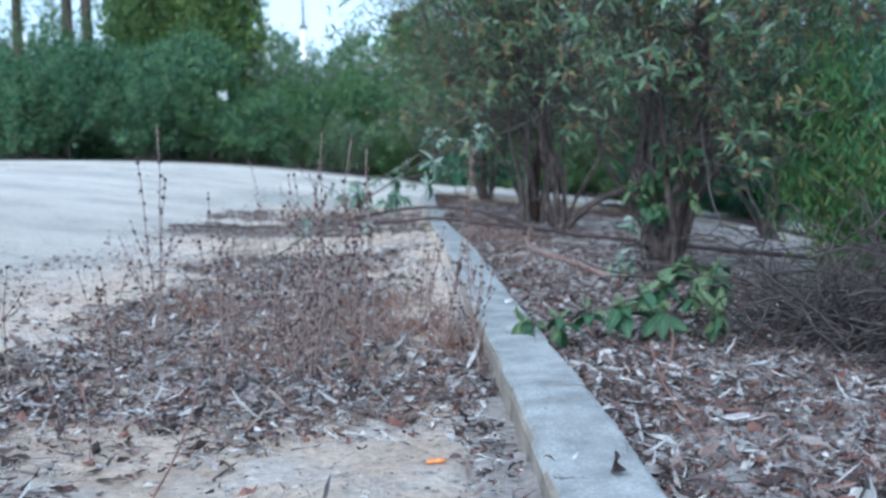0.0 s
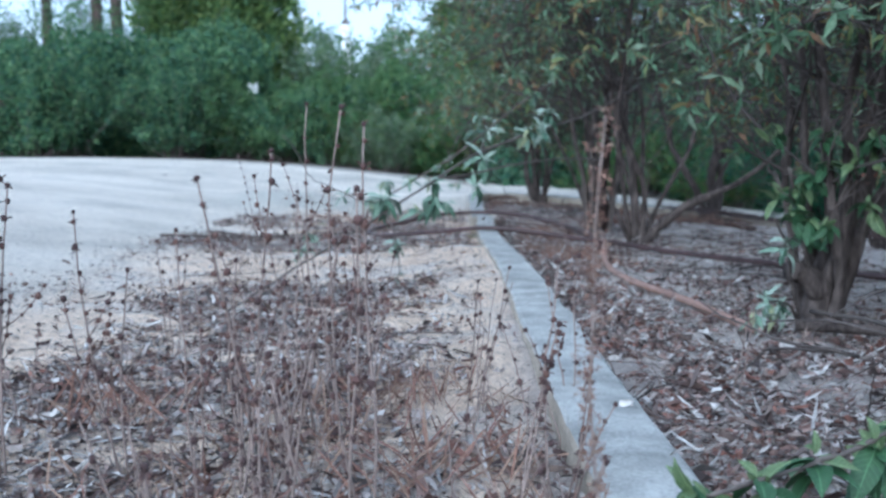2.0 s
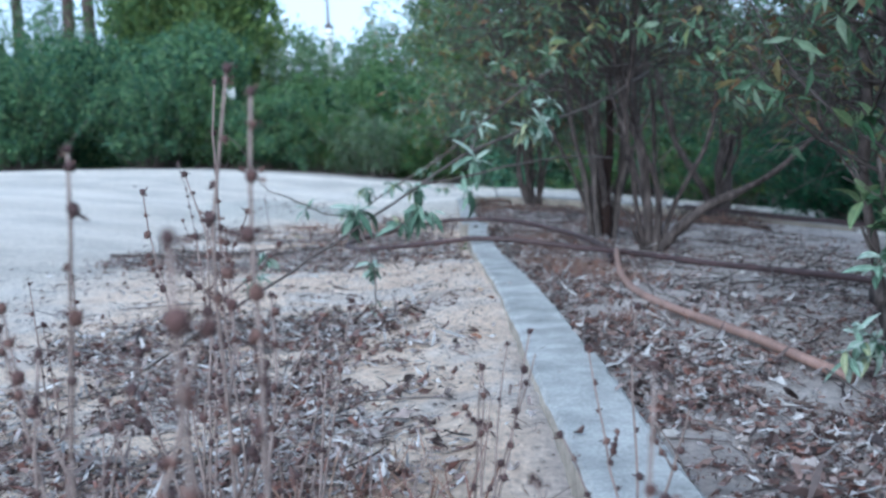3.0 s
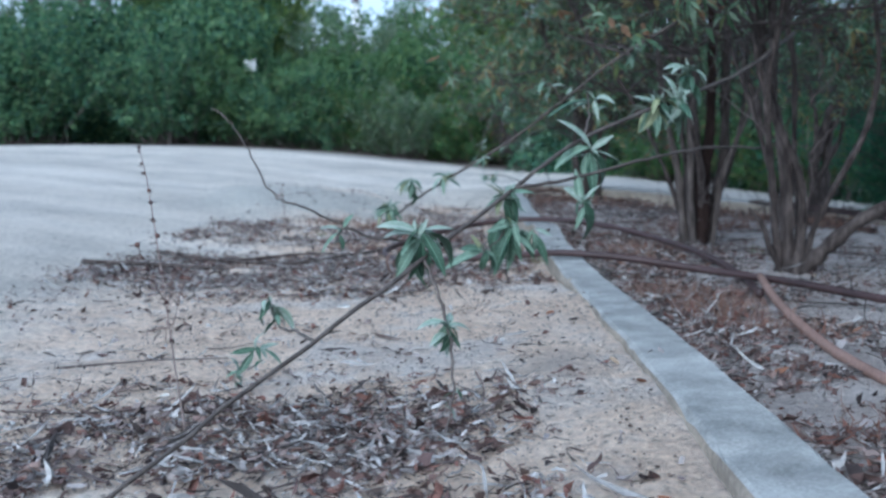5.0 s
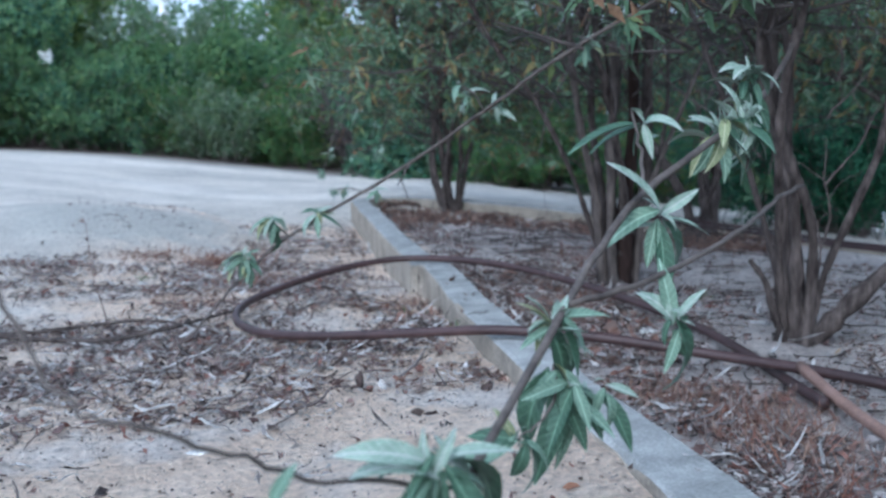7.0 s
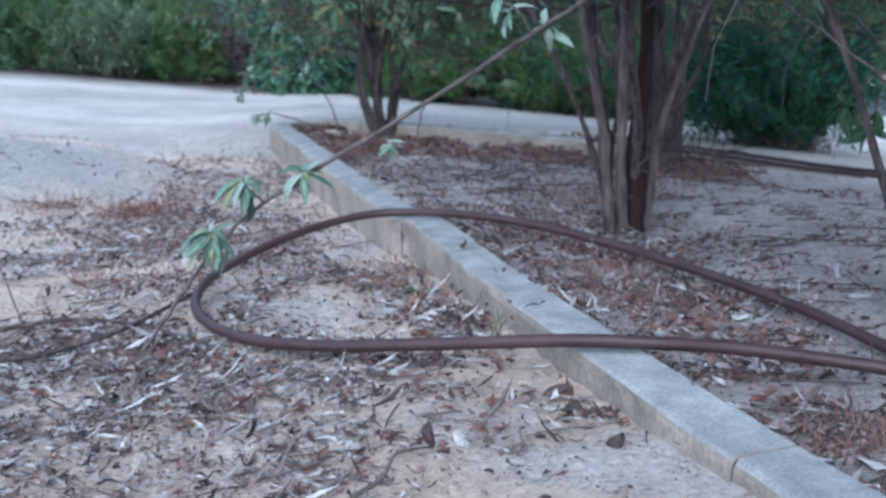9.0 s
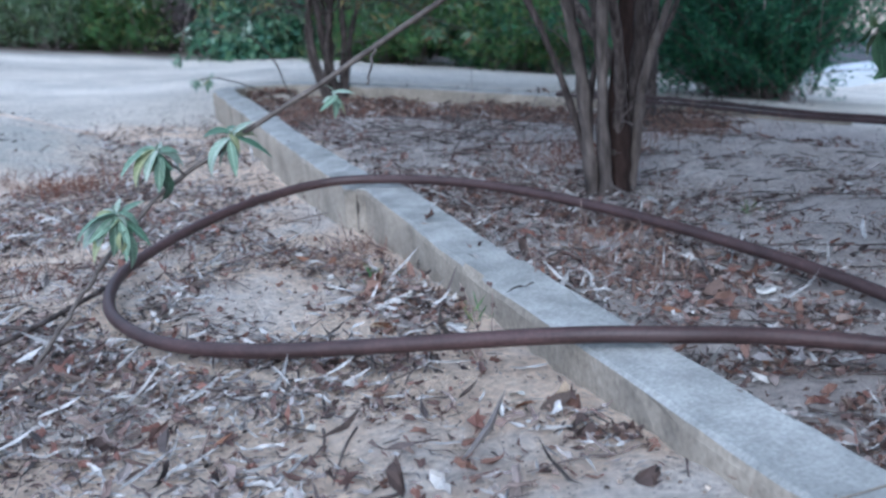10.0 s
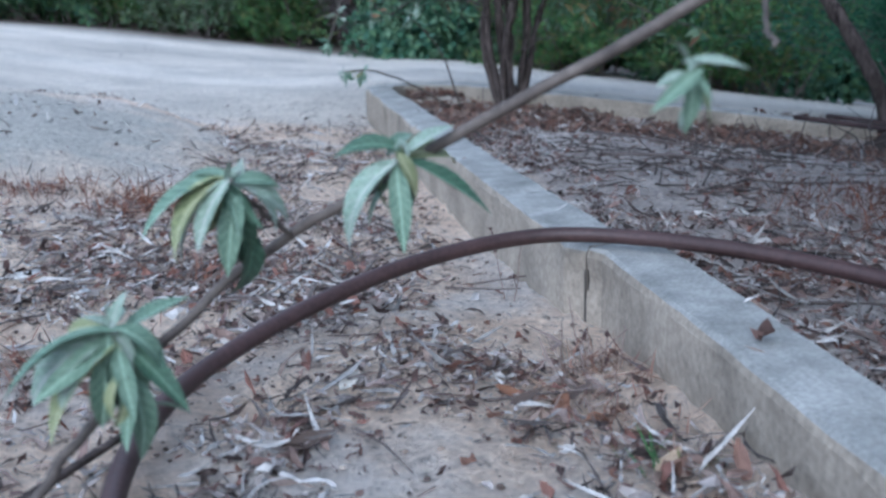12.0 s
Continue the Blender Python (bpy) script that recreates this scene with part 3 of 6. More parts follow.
    part("crown", crown, LEAF, tree, "narrow grey-green leaves", smooth=False)
    if seeds.n:
        tagged(part("seed_head", seeds, SEED, tree, "rusty brown seed heads", smooth=False), kind="stuff")
    return tree


bushy_tree(0.93, 4.45, 21, 6, 2.1, 0.85, 0.5, 0.75, (0.12, 0.1), 0.95, (0.03, 0.3),
           [([(0, 0, -0.05), (0.0, 0, 0.10), (0.05, 0.02, 0.24), (0.13, 0.06, 0.42), (0.19, 0.1, 0.66), (0.2, 0.12, 1.0), (0.26, 0.12, 1.4)], 0.06, 0.02), ([(0.02, -0.02, 0.10), (-0.05, -0.04, 0.17), (-0.10, -0.06, 0.19)], 0.042, 0.03)], leaf=0.85, west=-0.38)
bushy_tree(0.79, 7.14, 22, 7, 2.5, 1.0, 0.98, 0.55, (0.03, 0.0), 0.85, (0.02, 0.24),
           [([(0.02, -0.03, 0.0), (0.10, -0.06, 0.10), (0.24, -0.06, 0.21), (0.42, -0.02, 0.28), (0.62, 0.05, 0.37), (0.85, 0.1, 0.55)], 0.030, 0.012), ([(-0.03, -0.02, 0.0), (-0.09, -0.06, 0.12), (-0.12, -0.08, 0.2), (-0.17, -0.1, 0.26)], 0.013, 0.006)])
bushy_tree(0.73, 8.66, 23, 6, 2.6, 1.0, 0.95, 0.6, (0.0, 0.0), 0.95, (0.03, 0.18),
           [([(0.02, -0.05, -0.03), (0.03, -0.05, 0.15), (0.035, -0.05, 0.35), (0.07, -0.05, 0.6), (0.08, -0.05, 0.9), (0.1, 0.0, 1.5)], 0.040, 0.018, DARK_BARK), ([(-0.06, -0.04, -0.03), (-0.075, -0.05, 0.22), (-0.10, -0.06, 0.45), (-0.16, -0.07, 0.75), (-0.2, 0.0, 1.4)], 0.024, 0.012, PALE_STEM),
            ([(-0.02, -0.06, -0.03), (-0.035, -0.08, 0.25), (-0.03, -0.09, 0.55), (-0.02, -0.1, 1.0), (-0.06, 0.0, 1.5)], 0.024, 0.012, PALE_STEM)] + [([(0.07, -0.02, -0.03), (0.10, -0.03, 0.2), (0.14, -0.02, 0.38), (0.24, -0.02, 0.62), (0.42, 0.0, 1.0)], 0.024, 0.007, PALE_STEM),
            ([(0.06, 0.03, -0.03), (0.11, 0.04, 0.25), (0.16, 0.05, 0.5), (0.17, 0.05, 0.9), (0.2, 0.0, 1.4)], 0.034, 0.02, BARK)])
bushy_tree(0.50, 12.05, 24, 9, 2.6, 1.5, 0.48, 1.0, (-0.02, 0.0), 1.1, (0.02, 0.22))
bushy_tree(2.0, 11.0, 25, 5, 2.8, 1.1, 0.85, 0.8, (0.0, 0.0), 1.7)
bushy_tree(2.5, 6.2, 26, 6, 2.2, 1.1, 0.45, 0.9, (0.0, 0.0), 1.0)
bushy_tree(2.8, 9.0, 27, 5, 2.4, 1.0, 0.95, 0.8, (0.0, 0.0), 1.0)


# ---- hedges and shrubs ----
def blob_points(rng, n, lumps):
    """Points just under the skin of a heap of rounded lumps (centre, radii), facing outwards."""
    lumps = [(np.array(c, float), np.array(r, float)) for c, r in lumps]
    area = np.array([r[0] * r[1] + r[0] * r[2] + r[1] * r[2] for _, r in lumps])
    pick = rng.choice(len(lumps), n, p=area / area.sum())
    d = rand_dir(rng, n)
    C, R = np.array([c for c, _ in lumps])[pick], np.array([r for _, r in lumps])[pick]
    bump = 1 + 0.10 * np.sin(d[:, 0] * 7 + pick) * np.sin(d[:, 1] * 6 + 2 * pick) * np.sin(d[:, 2] * 8) - np.abs(rng.normal(0, 0.10, n))
    p = C + d * R * bump[:, None]
    keep = p[:, 2] > 0.02
    for c, r in lumps:
        inside = (((p - c) / r) ** 2).sum(1) < 0.55
        keep &= ~inside
    return p[keep], unit(d / R)[keep]


def shrub(name, x, y, seed, size, material, n, leaf, label, category="shrub", group="", lumps=9, tall=None, depth=0.8):
    """A dense shrub: woody stems, an added core of larger dark leaves and a crown of many single leaves."""
    rng = np.random.default_rng(seed)
    w, h = size
    z0 = float(hills(x, y)) - 0.03
    ob = empty(name, x, y, z0)
    tagged(ob, label, category, group=group)
    heap = []
    for i in range(lumps):
        cx = w * (-0.5 + (i + 0.5) / lumps) + rng.normal(0, w * 0.05)
        for lvl in (0.10, 0.36, 0.68):
            r = h * rng.uniform(0.28, 0.38)
            heap.append(((cx + rng.normal(0, 0.1), rng.uniform(-0.25, 0.25) * depth, h * lvl * rng.uniform(0.9, 1.12)), (max(r, w / lumps * 0.8), r * depth * 1.2, r)))
    for _ in range(lumps * 7):
        c, r = heap[int(rng.integers(len(heap)))]
        d = rand_dir(rng, 1, -0.3, 1)[0]
        q = np.array(c) + d * np.array(r) * rng.uniform(0.75, 1.0)
        if q[2] < 0.1:
            continue
        k = h * rng.uniform(0.07, 0.17)
        heap.append((tuple(q), (k * rng.uniform(0.8, 1.4), k, k * rng.uniform(0.8, 1.5))))
    b = Builder()
    p, d = blob_points(rng, n, heap)
    L = rng.uniform(0.6, 1.3, len(p)) * leaf
    leaves(b, p, d * 0.5 + rand_dir(rng, len(p)) + np.array([0, 0, -0.15]), d + 0.5 * rand_dir(rng, len(p)), L, L * 0.5, LEAF_FLAT, 0.1)
    part("crown", b, material, ob, smooth=False)
    # added inner fill: blocks light and puts dark depth behind the crown leaves
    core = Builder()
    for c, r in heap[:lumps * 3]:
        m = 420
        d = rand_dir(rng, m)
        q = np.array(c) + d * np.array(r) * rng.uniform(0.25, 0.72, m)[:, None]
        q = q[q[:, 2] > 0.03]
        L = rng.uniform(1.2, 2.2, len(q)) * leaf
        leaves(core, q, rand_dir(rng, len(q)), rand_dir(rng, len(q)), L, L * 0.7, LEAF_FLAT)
    part("dark_leaf_fill", core, DARK, ob, smooth=False)
    for i in range(max(3, lumps // 2)):
        s = Builder()
        sx = rng.uniform(-0.42, 0.42) * w
        tube(s, branch_line(rng, (sx, rng.normal(0, 0.1), -0.05), (rng.normal(0, 0.3), rng.normal(0, 0.3), 1), h * 0.7, 0, 0.1, 5), np.linspace(0.03, 0.012, 6), 6)
        part("stem", s, BARK, ob)
    return ob


for hx, hy, hw, hh, sd in ((-14.2, 17.6, 3.6, 2.1, 41), (-11.2, 17.8, 3.4, 2.05, 42), (-8.3, 18.1, 3.4, 1.95, 43), (-5.6, 18.6, 2.9, 2.05, 44)):
    shrub("hedge_shrub", hx, hy + 0.9, sd, (hw, hh), HEDGE, 40000, 0.085, "dense deep green clipped shrub in a tall hedge", "hedge", "hedge shrubs", 6, depth=1.0)
for hx, hy, hw, hh, sd, mt in ((-2.6, 20.0, 2.6, 1.6, 51, OLIVE), (-0.3, 20.6, 2.6, 2.0, 52, OLIVE), (2.0, 20.5, 2.6, 1.9, 53, DARK)):
    shrub("shrub", hx, hy, sd, (hw, hh), mt, 34000, 0.075, "loose olive green shrub behind the clearing", "shrub", "shrubs behind the clearing", 5, depth=1.0)
for hx, hy, hw, hh, sd in ((1.6, 17.2, 3.0, 1.7, 55), (4.0, 16.2, 2.6, 2.0, 56)):
    shrub("shrub", hx, hy, sd, (hw, hh), DARK, 34000, 0.075, "dark green shrub behind the sandy path", "shrub", "shrubs behind the path", 5, depth=0.8)


def spray_shrub(x, y, seed, h, w, stems, n, leaf, ratio, material, label, flowers=0):
    """A loose shrub of arching stems with leaves all along them."""
    rng = np.random.default_rng(seed)
    ob = empty("spray_shrub", x, y, float(hills(x, y)) - 0.03)
    tagged(ob, label, "shrub", group="loose shrubs before the hedge")
    crown, twigs, blooms = Builder(), Builder(), Builder()
    for k in range(stems):
        a = rng.uniform(0, 2 * math.pi)
        o = rng.uniform(0.1, 1.0)
        ln = branch_line(rng, (rng.normal(0, w * 0.16), rng.normal(0, w * 0.12), 0), (o * math.cos(a), o * math.sin(a) * 0.8, 1.0), h * rng.uniform(0.6, 1.15), -0.06 * o, 0.12, 8)
        if k < 8:
            st = Builder()
            tube(st, ln, np.linspace(0.012, 0.003, 9), 5, False)
            part("stem", st, TWIG, ob)
        else:
            tube(twigs, ln, np.linspace(0.006, 0.002, 9), 4, False)
        sm = smooth_line(ln, 5)
        i = (len(sm) - 1 - (len(sm) * 0.8 * rng.uniform(0, 1, n) ** 1.3)).astype(int)
        p = sm[i] + rng.normal(0, 0.045 * h ** 0.5, (n, 3))
        d = unit(sm[i] - sm[np.maximum(i - 1, 0)] + 1e-6)
        L = rng.uniform(0.6, 1.3, n) * leaf
        leaves(crown, p, d * 0.7 + rand_dir(rng, n, -0.8, 1), rand_dir(rng, n) + np.array([0, 0, 0.7]), L, L * ratio, LEAF_FLAT, 0.15)
        if k < flowers:
            c = sm[-1] + rng.normal(0, 0.025, (26, 3))
            leaves(blooms, c, rand_dir(rng, 26), rand_dir(rng, 26), 0.04, 0.03, LEAF_FLAT)
    part("crown", crown, material, ob, smooth=False)
    tagged(part("twig", twigs, TWIG, ob), kind="stuff")
    if flowers:
        tagged(part("blossom", blooms, PETAL, ob, "small purple blossoms", smooth=False), kind="stuff")
    return ob


for sx, sy, sd, h, w, mt, lf, rt, fl, lb in (
        (-12.6, 17.3, 601, 1.5, 1.6, HEDGE, 0.08, 0.45, 0, "loose deep green shrub before the hedge"), (-9.6, 17.5, 602, 1.3, 1.6, HEDGE, 0.085, 0.45, 0, "loose deep green shrub before the hedge"),
        (-6.9, 18.0, 603, 1.7, 1.5, HEDGE, 0.085, 0.45, 0, "loose deep green shrub before the hedge"), (-5.0, 18.5, 604, 1.6, 1.3, HEDGE, 0.08, 0.4, 0, "loose deep green shrub before the hedge"),
        (-4.1, 18.9, 605, 1.5, 1.2, OLIVE, 0.085, 0.35, 0, "tall loose olive green shrub"), (-3.3, 18.7, 606, 1.1, 1.3, HEDGE, 0.07, 0.4, 0, "low deep green shrub at the edge of the clearing"),
        (-2.4, 18.9, 607, 1.0, 1.3, FEATHER, 0.06, 0.3, 0, "low bright green shrub at the edge of the clearing")) + ((-1.6, 18.7, 608, 1.0, 1.1, SPRAY, 0.07, 0.3, 0, "pale grey-green spraying shrub at the edge of the clearing"),
        (-0.8, 18.8, 609, 0.95, 1.1, FEATHER, 0.065, 0.3, 0, "bright green spraying shrub at the edge of the clearing"), (0.1, 19.1, 610, 1.35, 1.4, PURPLE, 0.06, 0.35, 0, "purple-brown twiggy shrub at the edge of the clearing"),
        (-1.3, 19.9, 611, 1.5, 1.5, FEATHER, 0.075, 0.4, 4, "bright green shrub with a few purple flowers"), (-2.9, 20.2, 612, 1.35, 1.5, SPRAY, 0.08, 0.35, 0, "tall pale grey-green shrub behind the clearing"),
        (1.9, 16.4, 613, 1.0, 1.6, FEATHER, 0.07, 0.3, 0, "bright green feathery shrub behind the sandy path"), (3.2, 15.7, 614, 1.1, 1.5, FEATHER, 0.07, 0.3, 0, "bright green feathery shrub behind the sandy path")):
    spray_shrub(sx, sy, sd, h, w, 90, 130, lf, rt, mt, lb, fl)
for sx, sy, sd, h, mt in ((-10.6, 22.4, 631, 3.4, OLIVE), (-9.2, 22.8, 632, 2.9, SPRAY), (-7.6, 22.4, 633, 3.5, OLIVE), (-12.6, 22.6, 634, 3.2, OLIVE), (-2.3, 24.0, 635, 2.6, SPRAY), (-1.9, 23.5, 636, 2.8, OLIVE), (-3.4, 24.4, 637, 2.7, SPRAY)):
    spray_shrub(sx, sy, sd, h, 1.6, 110, 110, 0.11, 0.35, mt, "tall loose olive green growth behind the hedge")
spray_shrub(3.8, 12.7, 621, 1.1, 1.0, 140, 150, 0.065, 0.24, BLUEGREEN, "low blue-green feathery growth at the foot of a bush")
spray_shrub(3.85, 12.85, 620, 2.2, 0.9, 240, 170, 0.065, 0.24, BLUEGREEN, "dense blue-green feathery bush beside the bed")


def conifer(x, y, seed, height, width, n=9000):
    rng = np.random.default_rng(seed)
    z0 = float(hills(x, y)) - 0.05
    ob = empty("conifer", x, y, z0)
    tagged(ob, "yellow-green upright conifer with several pointed tops", "tree", group="conifers behind the hedge")
    b = Builder()
    for k in range(4):
        tx, ty = rng.normal(0, width * 0.32), rng.normal(0, width * 0.25)
        hk = height * rng.uniform(0.72, 1.0)
        m = n // 4
        s = rng.uniform(0.03, 1, m) ** 0.8
        r = width * 0.33 * np.minimum(1, (1 - s) * 1.7 + 0.03) * (1 + 0.35 * np.sin(17 * s + 3 * k + 2.0 * rng.uniform(0, 1))) * np.sqrt(rng.uniform(0.3, 1, m))
        a = rng.uniform(0, 2 * math.pi, m)
        p = np.stack([tx * (0.3 + 0.7 * s) + r * np.cos(a), ty + r * np.sin(a), s * hk], -1)
        w = np.stack([0.7 * np.cos(a), 0.7 * np.sin(a), np.full(m, 0.8)], -1) + rng.normal(0, 0.5, (m, 3))
        L = rng.uniform(0.10, 0.24, m)
        p = p + rng.normal(0, 0.13, (m, 3)) * np.array([1, 1, 0.6])
        leaves(b, p, w, rand_dir(rng, m), L, L * 0.4, LEAF_FLAT, 0.0)
    part("crown", b, LIME, ob, smooth=False)
    t = Builder()
    tube(t, [(0, 0, -0.1), (0, 0, height * 0.5), (0, 0, height * 0.85)], [0.12, 0.08, 0.02], 7)
    part("trunk", t, PINE_BARK, ob)


for cx, cy, sd, ch in ((-6.5, 23.8, 61, 5.2), (-5.9, 24.4, 62, 6.0), (-5.25, 23.9, 63, 5.6), (-4.75, 24.6, 64, 4.4), (-0.4, 25.5, 65, 4.6)):
    conifer(cx, cy, sd, ch, 1.3)


def pine(x, y, seed, height):
    rng = np.random.default_rng(seed)
    z0 = float(hills(x, y)) - 0.05
    ob = empty("pine_tree", x, y, z0)
    tagged(ob, "tall pine with a bare dark trunk and sparse needles", "tree", group="pines behind the hedge")
    ln = branch_line(rng, (0, 0, -0.1), (0.02, 0, 1), height, 0.05, 0.02, 10)
    t = Builder()
    tube(t, smooth_line(ln, 3), np.linspace(0.17, 0.06, 31), 9)
    part("trunk", t, PINE_BARK, ob)
    nd = Builder()
    for i in range(5, 11):
        for _ in range(3):
            a = rng.uniform(0, 2 * math.pi)
            q = branch_line(rng, ln[i], (math.cos(a), math.sin(a), 0.15), rng.uniform(0.9, 2.2), 0.03, 0.15, 6)
            lb = Builder()
            tube(lb, q, np.linspace(0.03, 0.008, 7), 5, False)
            part("limb", lb, PINE_BARK, ob)
            for k in range(2, 7):
                m = 90
                c = q[k] + rng.normal(0, 0.16, (m, 3))
                leaves(nd, c, rand_dir(rng, m, -0.3, 1), rand_dir(rng, m), 0.16, 0.03, LEAF_FLAT)
    part("needles", nd, NEEDLE, ob, "sparse grey-green needles", smooth=False)


pine(-8.75, 25.2, 71, 9.5)
pine(-8.1, 25.0, 72, 9.0)
pine(-10.6, 27.0, 73, 9.0)
pine(-12.4, 26.0, 74, 9.0)

# ---- far things ----
tower = empty("tower", -7.65, 61.5, 0)
tagged(tower, "slim white tower with a thin grey pointed top", "tower")
b = Builder(); tube(b, [(0, 0, -0.5), (0, 0, 3), (0, 0, 7.9)], [0.26, 0.25, 0.23], 12)
part("shaft", b, WHITE, tower)
b = Builder(); tube(b, [(0, 0, 7.9), (0, 0, 8.0), (0, 0, 8.15), (0, 0, 10.2)], [0.26, 0.27, 0.09, 0.04], 10)
part("spire", b, TWIG, tower, "thin grey pointed top")
pole = empty("lamp_post", -4.9, 31, 0.4)
tagged(pole, "thin white lamp post behind the shrubs", "lamp post")
b = Builder(); tube(b, [(0, 0, -0.4), (0, 0, 3.9)], [0.05, 0.035], 8)
part("post", b, WHITE, pole)
b = Builder(); tube(b, [(0, 0, 3.9), (0, 0, 3.95), (0, 0, 4.05), (0, 0, 4.1)], [0.03, 0.12, 0.10, 0.02], 8)
part("lamp_head", b, WHITE, pole)


def house(x, y, w, d, h, rz):
    z0 = float(hills(x, y)) - 0.1
    ob = empty("house", x, y, z0)
    ob.rotation_euler = (0, 0, radians(rz))
    tagged(ob, "distant low house with tan walls and red roof", "house")
    b = Builder(); box(b, (-w / 2, -d / 2, 0), (w / 2, d / 2, h))
    part("wall", b, PLASTER, ob, smooth=False)
    b = Builder()
    e = 0.4
    v = [(-w / 2 - e, -d / 2 - e, h), (w / 2 + e, -d / 2 - e, h), (w / 2 + e, d / 2 + e, h), (-w / 2 - e, d / 2 + e, h), (-w / 4, 0, h + 1.4), (w / 4, 0, h + 1.4)]
    b.add(v, [(0, 3, 4), (1, 5, 2)], [(0, 1, 5, 4), (2, 3, 4, 5), (0, 3, 2, 1)])
    part("roof", b, ROOF, ob, smooth=False)
    for i in range(3):
        wx = -w / 2 + w * (i + 0.5) / 3
        b = Builder(); box(b, (wx - 0.5, -d / 2 - 0.06, 1.0), (wx + 0.5, -d / 2 + 0.02, 2.1))
        win = part("window", b, WHITE, ob, smooth=False)
        b = Builder(); box(b, (wx - 0.42, -d / 2 - 0.075, 1.08), (wx + 0.42, -d / 2 - 0.062, 2.02))
        part("pane", b, GLASSY, win, smooth=False)


house(-19.0, 46.0, 9, 6, 2.9, 12)
sail = empty("shade_sail", -14.6, 41.0, 0.6)
tagged(sail, "pale blue shade sail on a white pole", "shade sail")
b = Builder()
b.add([(-1.1, 0, 4.9), (1.6, 0.3, 3.1), (1.2, 1.5, 2.9), (-0.9, 1.2, 3.3), (-1.1, 0, 4.93), (1.6, 0.3, 3.13), (1.2, 1.5, 2.93), (-0.9, 1.2, 3.33)], None,
      [(0, 3, 2, 1), (4, 5, 6, 7), (0, 1, 5, 4), (1, 2, 6, 5), (2, 3, 7, 6), (3, 0, 4, 7)])
part("cloth", b, SAIL, sail, smooth=False)
b = Builder(); tube(b, [(-1.1, 0, -0.7), (-1.1, 0, 5.0)], [0.09, 0.09], 8)
part("pole", b, WHITE, sail)

board = empty("sign_board", -3.82, 18.8, float(hills(-3.82, 18.8)) - 0.08)
tagged(board, "small plain white board on a thin post", "sign")
b = Builder(); box(b, (-0.085, 0.0, 1.18), (0.085, 0.02, 1.36))
part("panel", b, WHITE, board, smooth=False)
b = Builder(); tube(b, [(0, 0.035, 0.0), (0, 0.035, 1.4)], [0.009, 0.009], 8)
part("post", b, PINE_BARK, board, "thin dark post")

# woods on the horizon
def far_woods(seed, y, x0, x1, h, n, leaf):
    rng = np.random.default_rng(seed)
    heap, x = [], x0
    while x < x1:
        r = rng.uniform(2.2, 4.2)
        hh = h * rng.uniform(0.75, 1.12)
        for lvl in (0.15, 0.45, 0.75):
            heap.append(((x + rng.normal(0, 0.6), y + rng.normal(0, 2), hh * lvl), (r, r, hh * 0.27)))
        x += r * 1.15
    b = Builder()
    p, d = blob_points(rng, n, heap)
    L = rng.uniform(0.6, 1.3, len(p)) * leaf
    leaves(b, p, d * 0.5 + rand_dir(rng, len(p)), d + 0.5 * rand_dir(rng, len(p)), L, L * 0.6, LEAF_FLAT, 0.1)
    tagged(part("far_woods", b, OLIVE, smooth=False), "grey-green woods along the horizon", "woods", kind="stuff")


far_woods(201, 78, -75, 30, 9.3, 60000, 0.55)
far_woods(202, 62, 26, 80, 6.0, 26000, 0.5)
b = Builder()
for i in range(16):
    xa = 8.0 + 2.4 * i
    ya = 23.6 + 0.12 * (xa - 6.5)
    box(b, (xa, ya, -1.2), (xa + 2.39, ya + 0.25, -0.35))
tagged(part("boundary_wall", b, PLASTER, smooth=False), "low tan plastered wall beyond the road", "wall", kind="structure")

# road to the east
b = Builder()
xs = np.linspace(6.5, 60, 30)
rows = []
for o in (0.0, 4.5):
    yy = 18.0 + o + 0.12 * (xs - 6.5)
    rows.append(np.stack([xs, yy, hills(xs, yy) + 0.03], -1))
v = np.concatenate(rows); n = len(xs)
b.add(v, None, [(i, i + 1, n + i + 1, n + i) for i in range(n - 1)])
tagged(part("road", b, ASPHALT), "grey asphalt road beyond the bed", "road", kind="structure")
b = Builder()
for i in range(n - 1):
    for o in (-1.3,):
        y0, y1 = 18.0 + o + 0.12 * (xs[i] - 6.5), 18.0 + o + 0.12 * (xs[i + 1] - 6.5)
        za, zb = float(hills(xs[i], y0)) + 0.12, float(hills(xs[i + 1], y1)) + 0.12
        b.add([(xs[i], y0, za), (xs[i + 1], y1, zb), (xs[i + 1], y1 + 1.29, zb), (xs[i], y0 + 1.29, za), (xs[i], y0, za - 0.3), (xs[i + 1], y1, zb - 0.3), (xs[i + 1], y1 + 1.29, zb - 0.3), (xs[i], y0 + 1.29, za - 0.3)], None,
              [(0, 1, 2, 3), (0, 4, 5, 1), (3, 2, 6, 7)])
tagged(part("pavement", b, PAVING, smooth=False), "pale grey paved strip along the road", "pavement", kind="structure")


# ---- irrigation pipes ----
PIPES = []


def pipe(name, pts, r, material, label):
    b = Builder()
    s = smooth_line(pts, 8)
    PIPES.append(s)
    tube(b, s, r, 10)
    ob = part(name, b, material)
    tagged(ob, label, "pipe")
    return ob


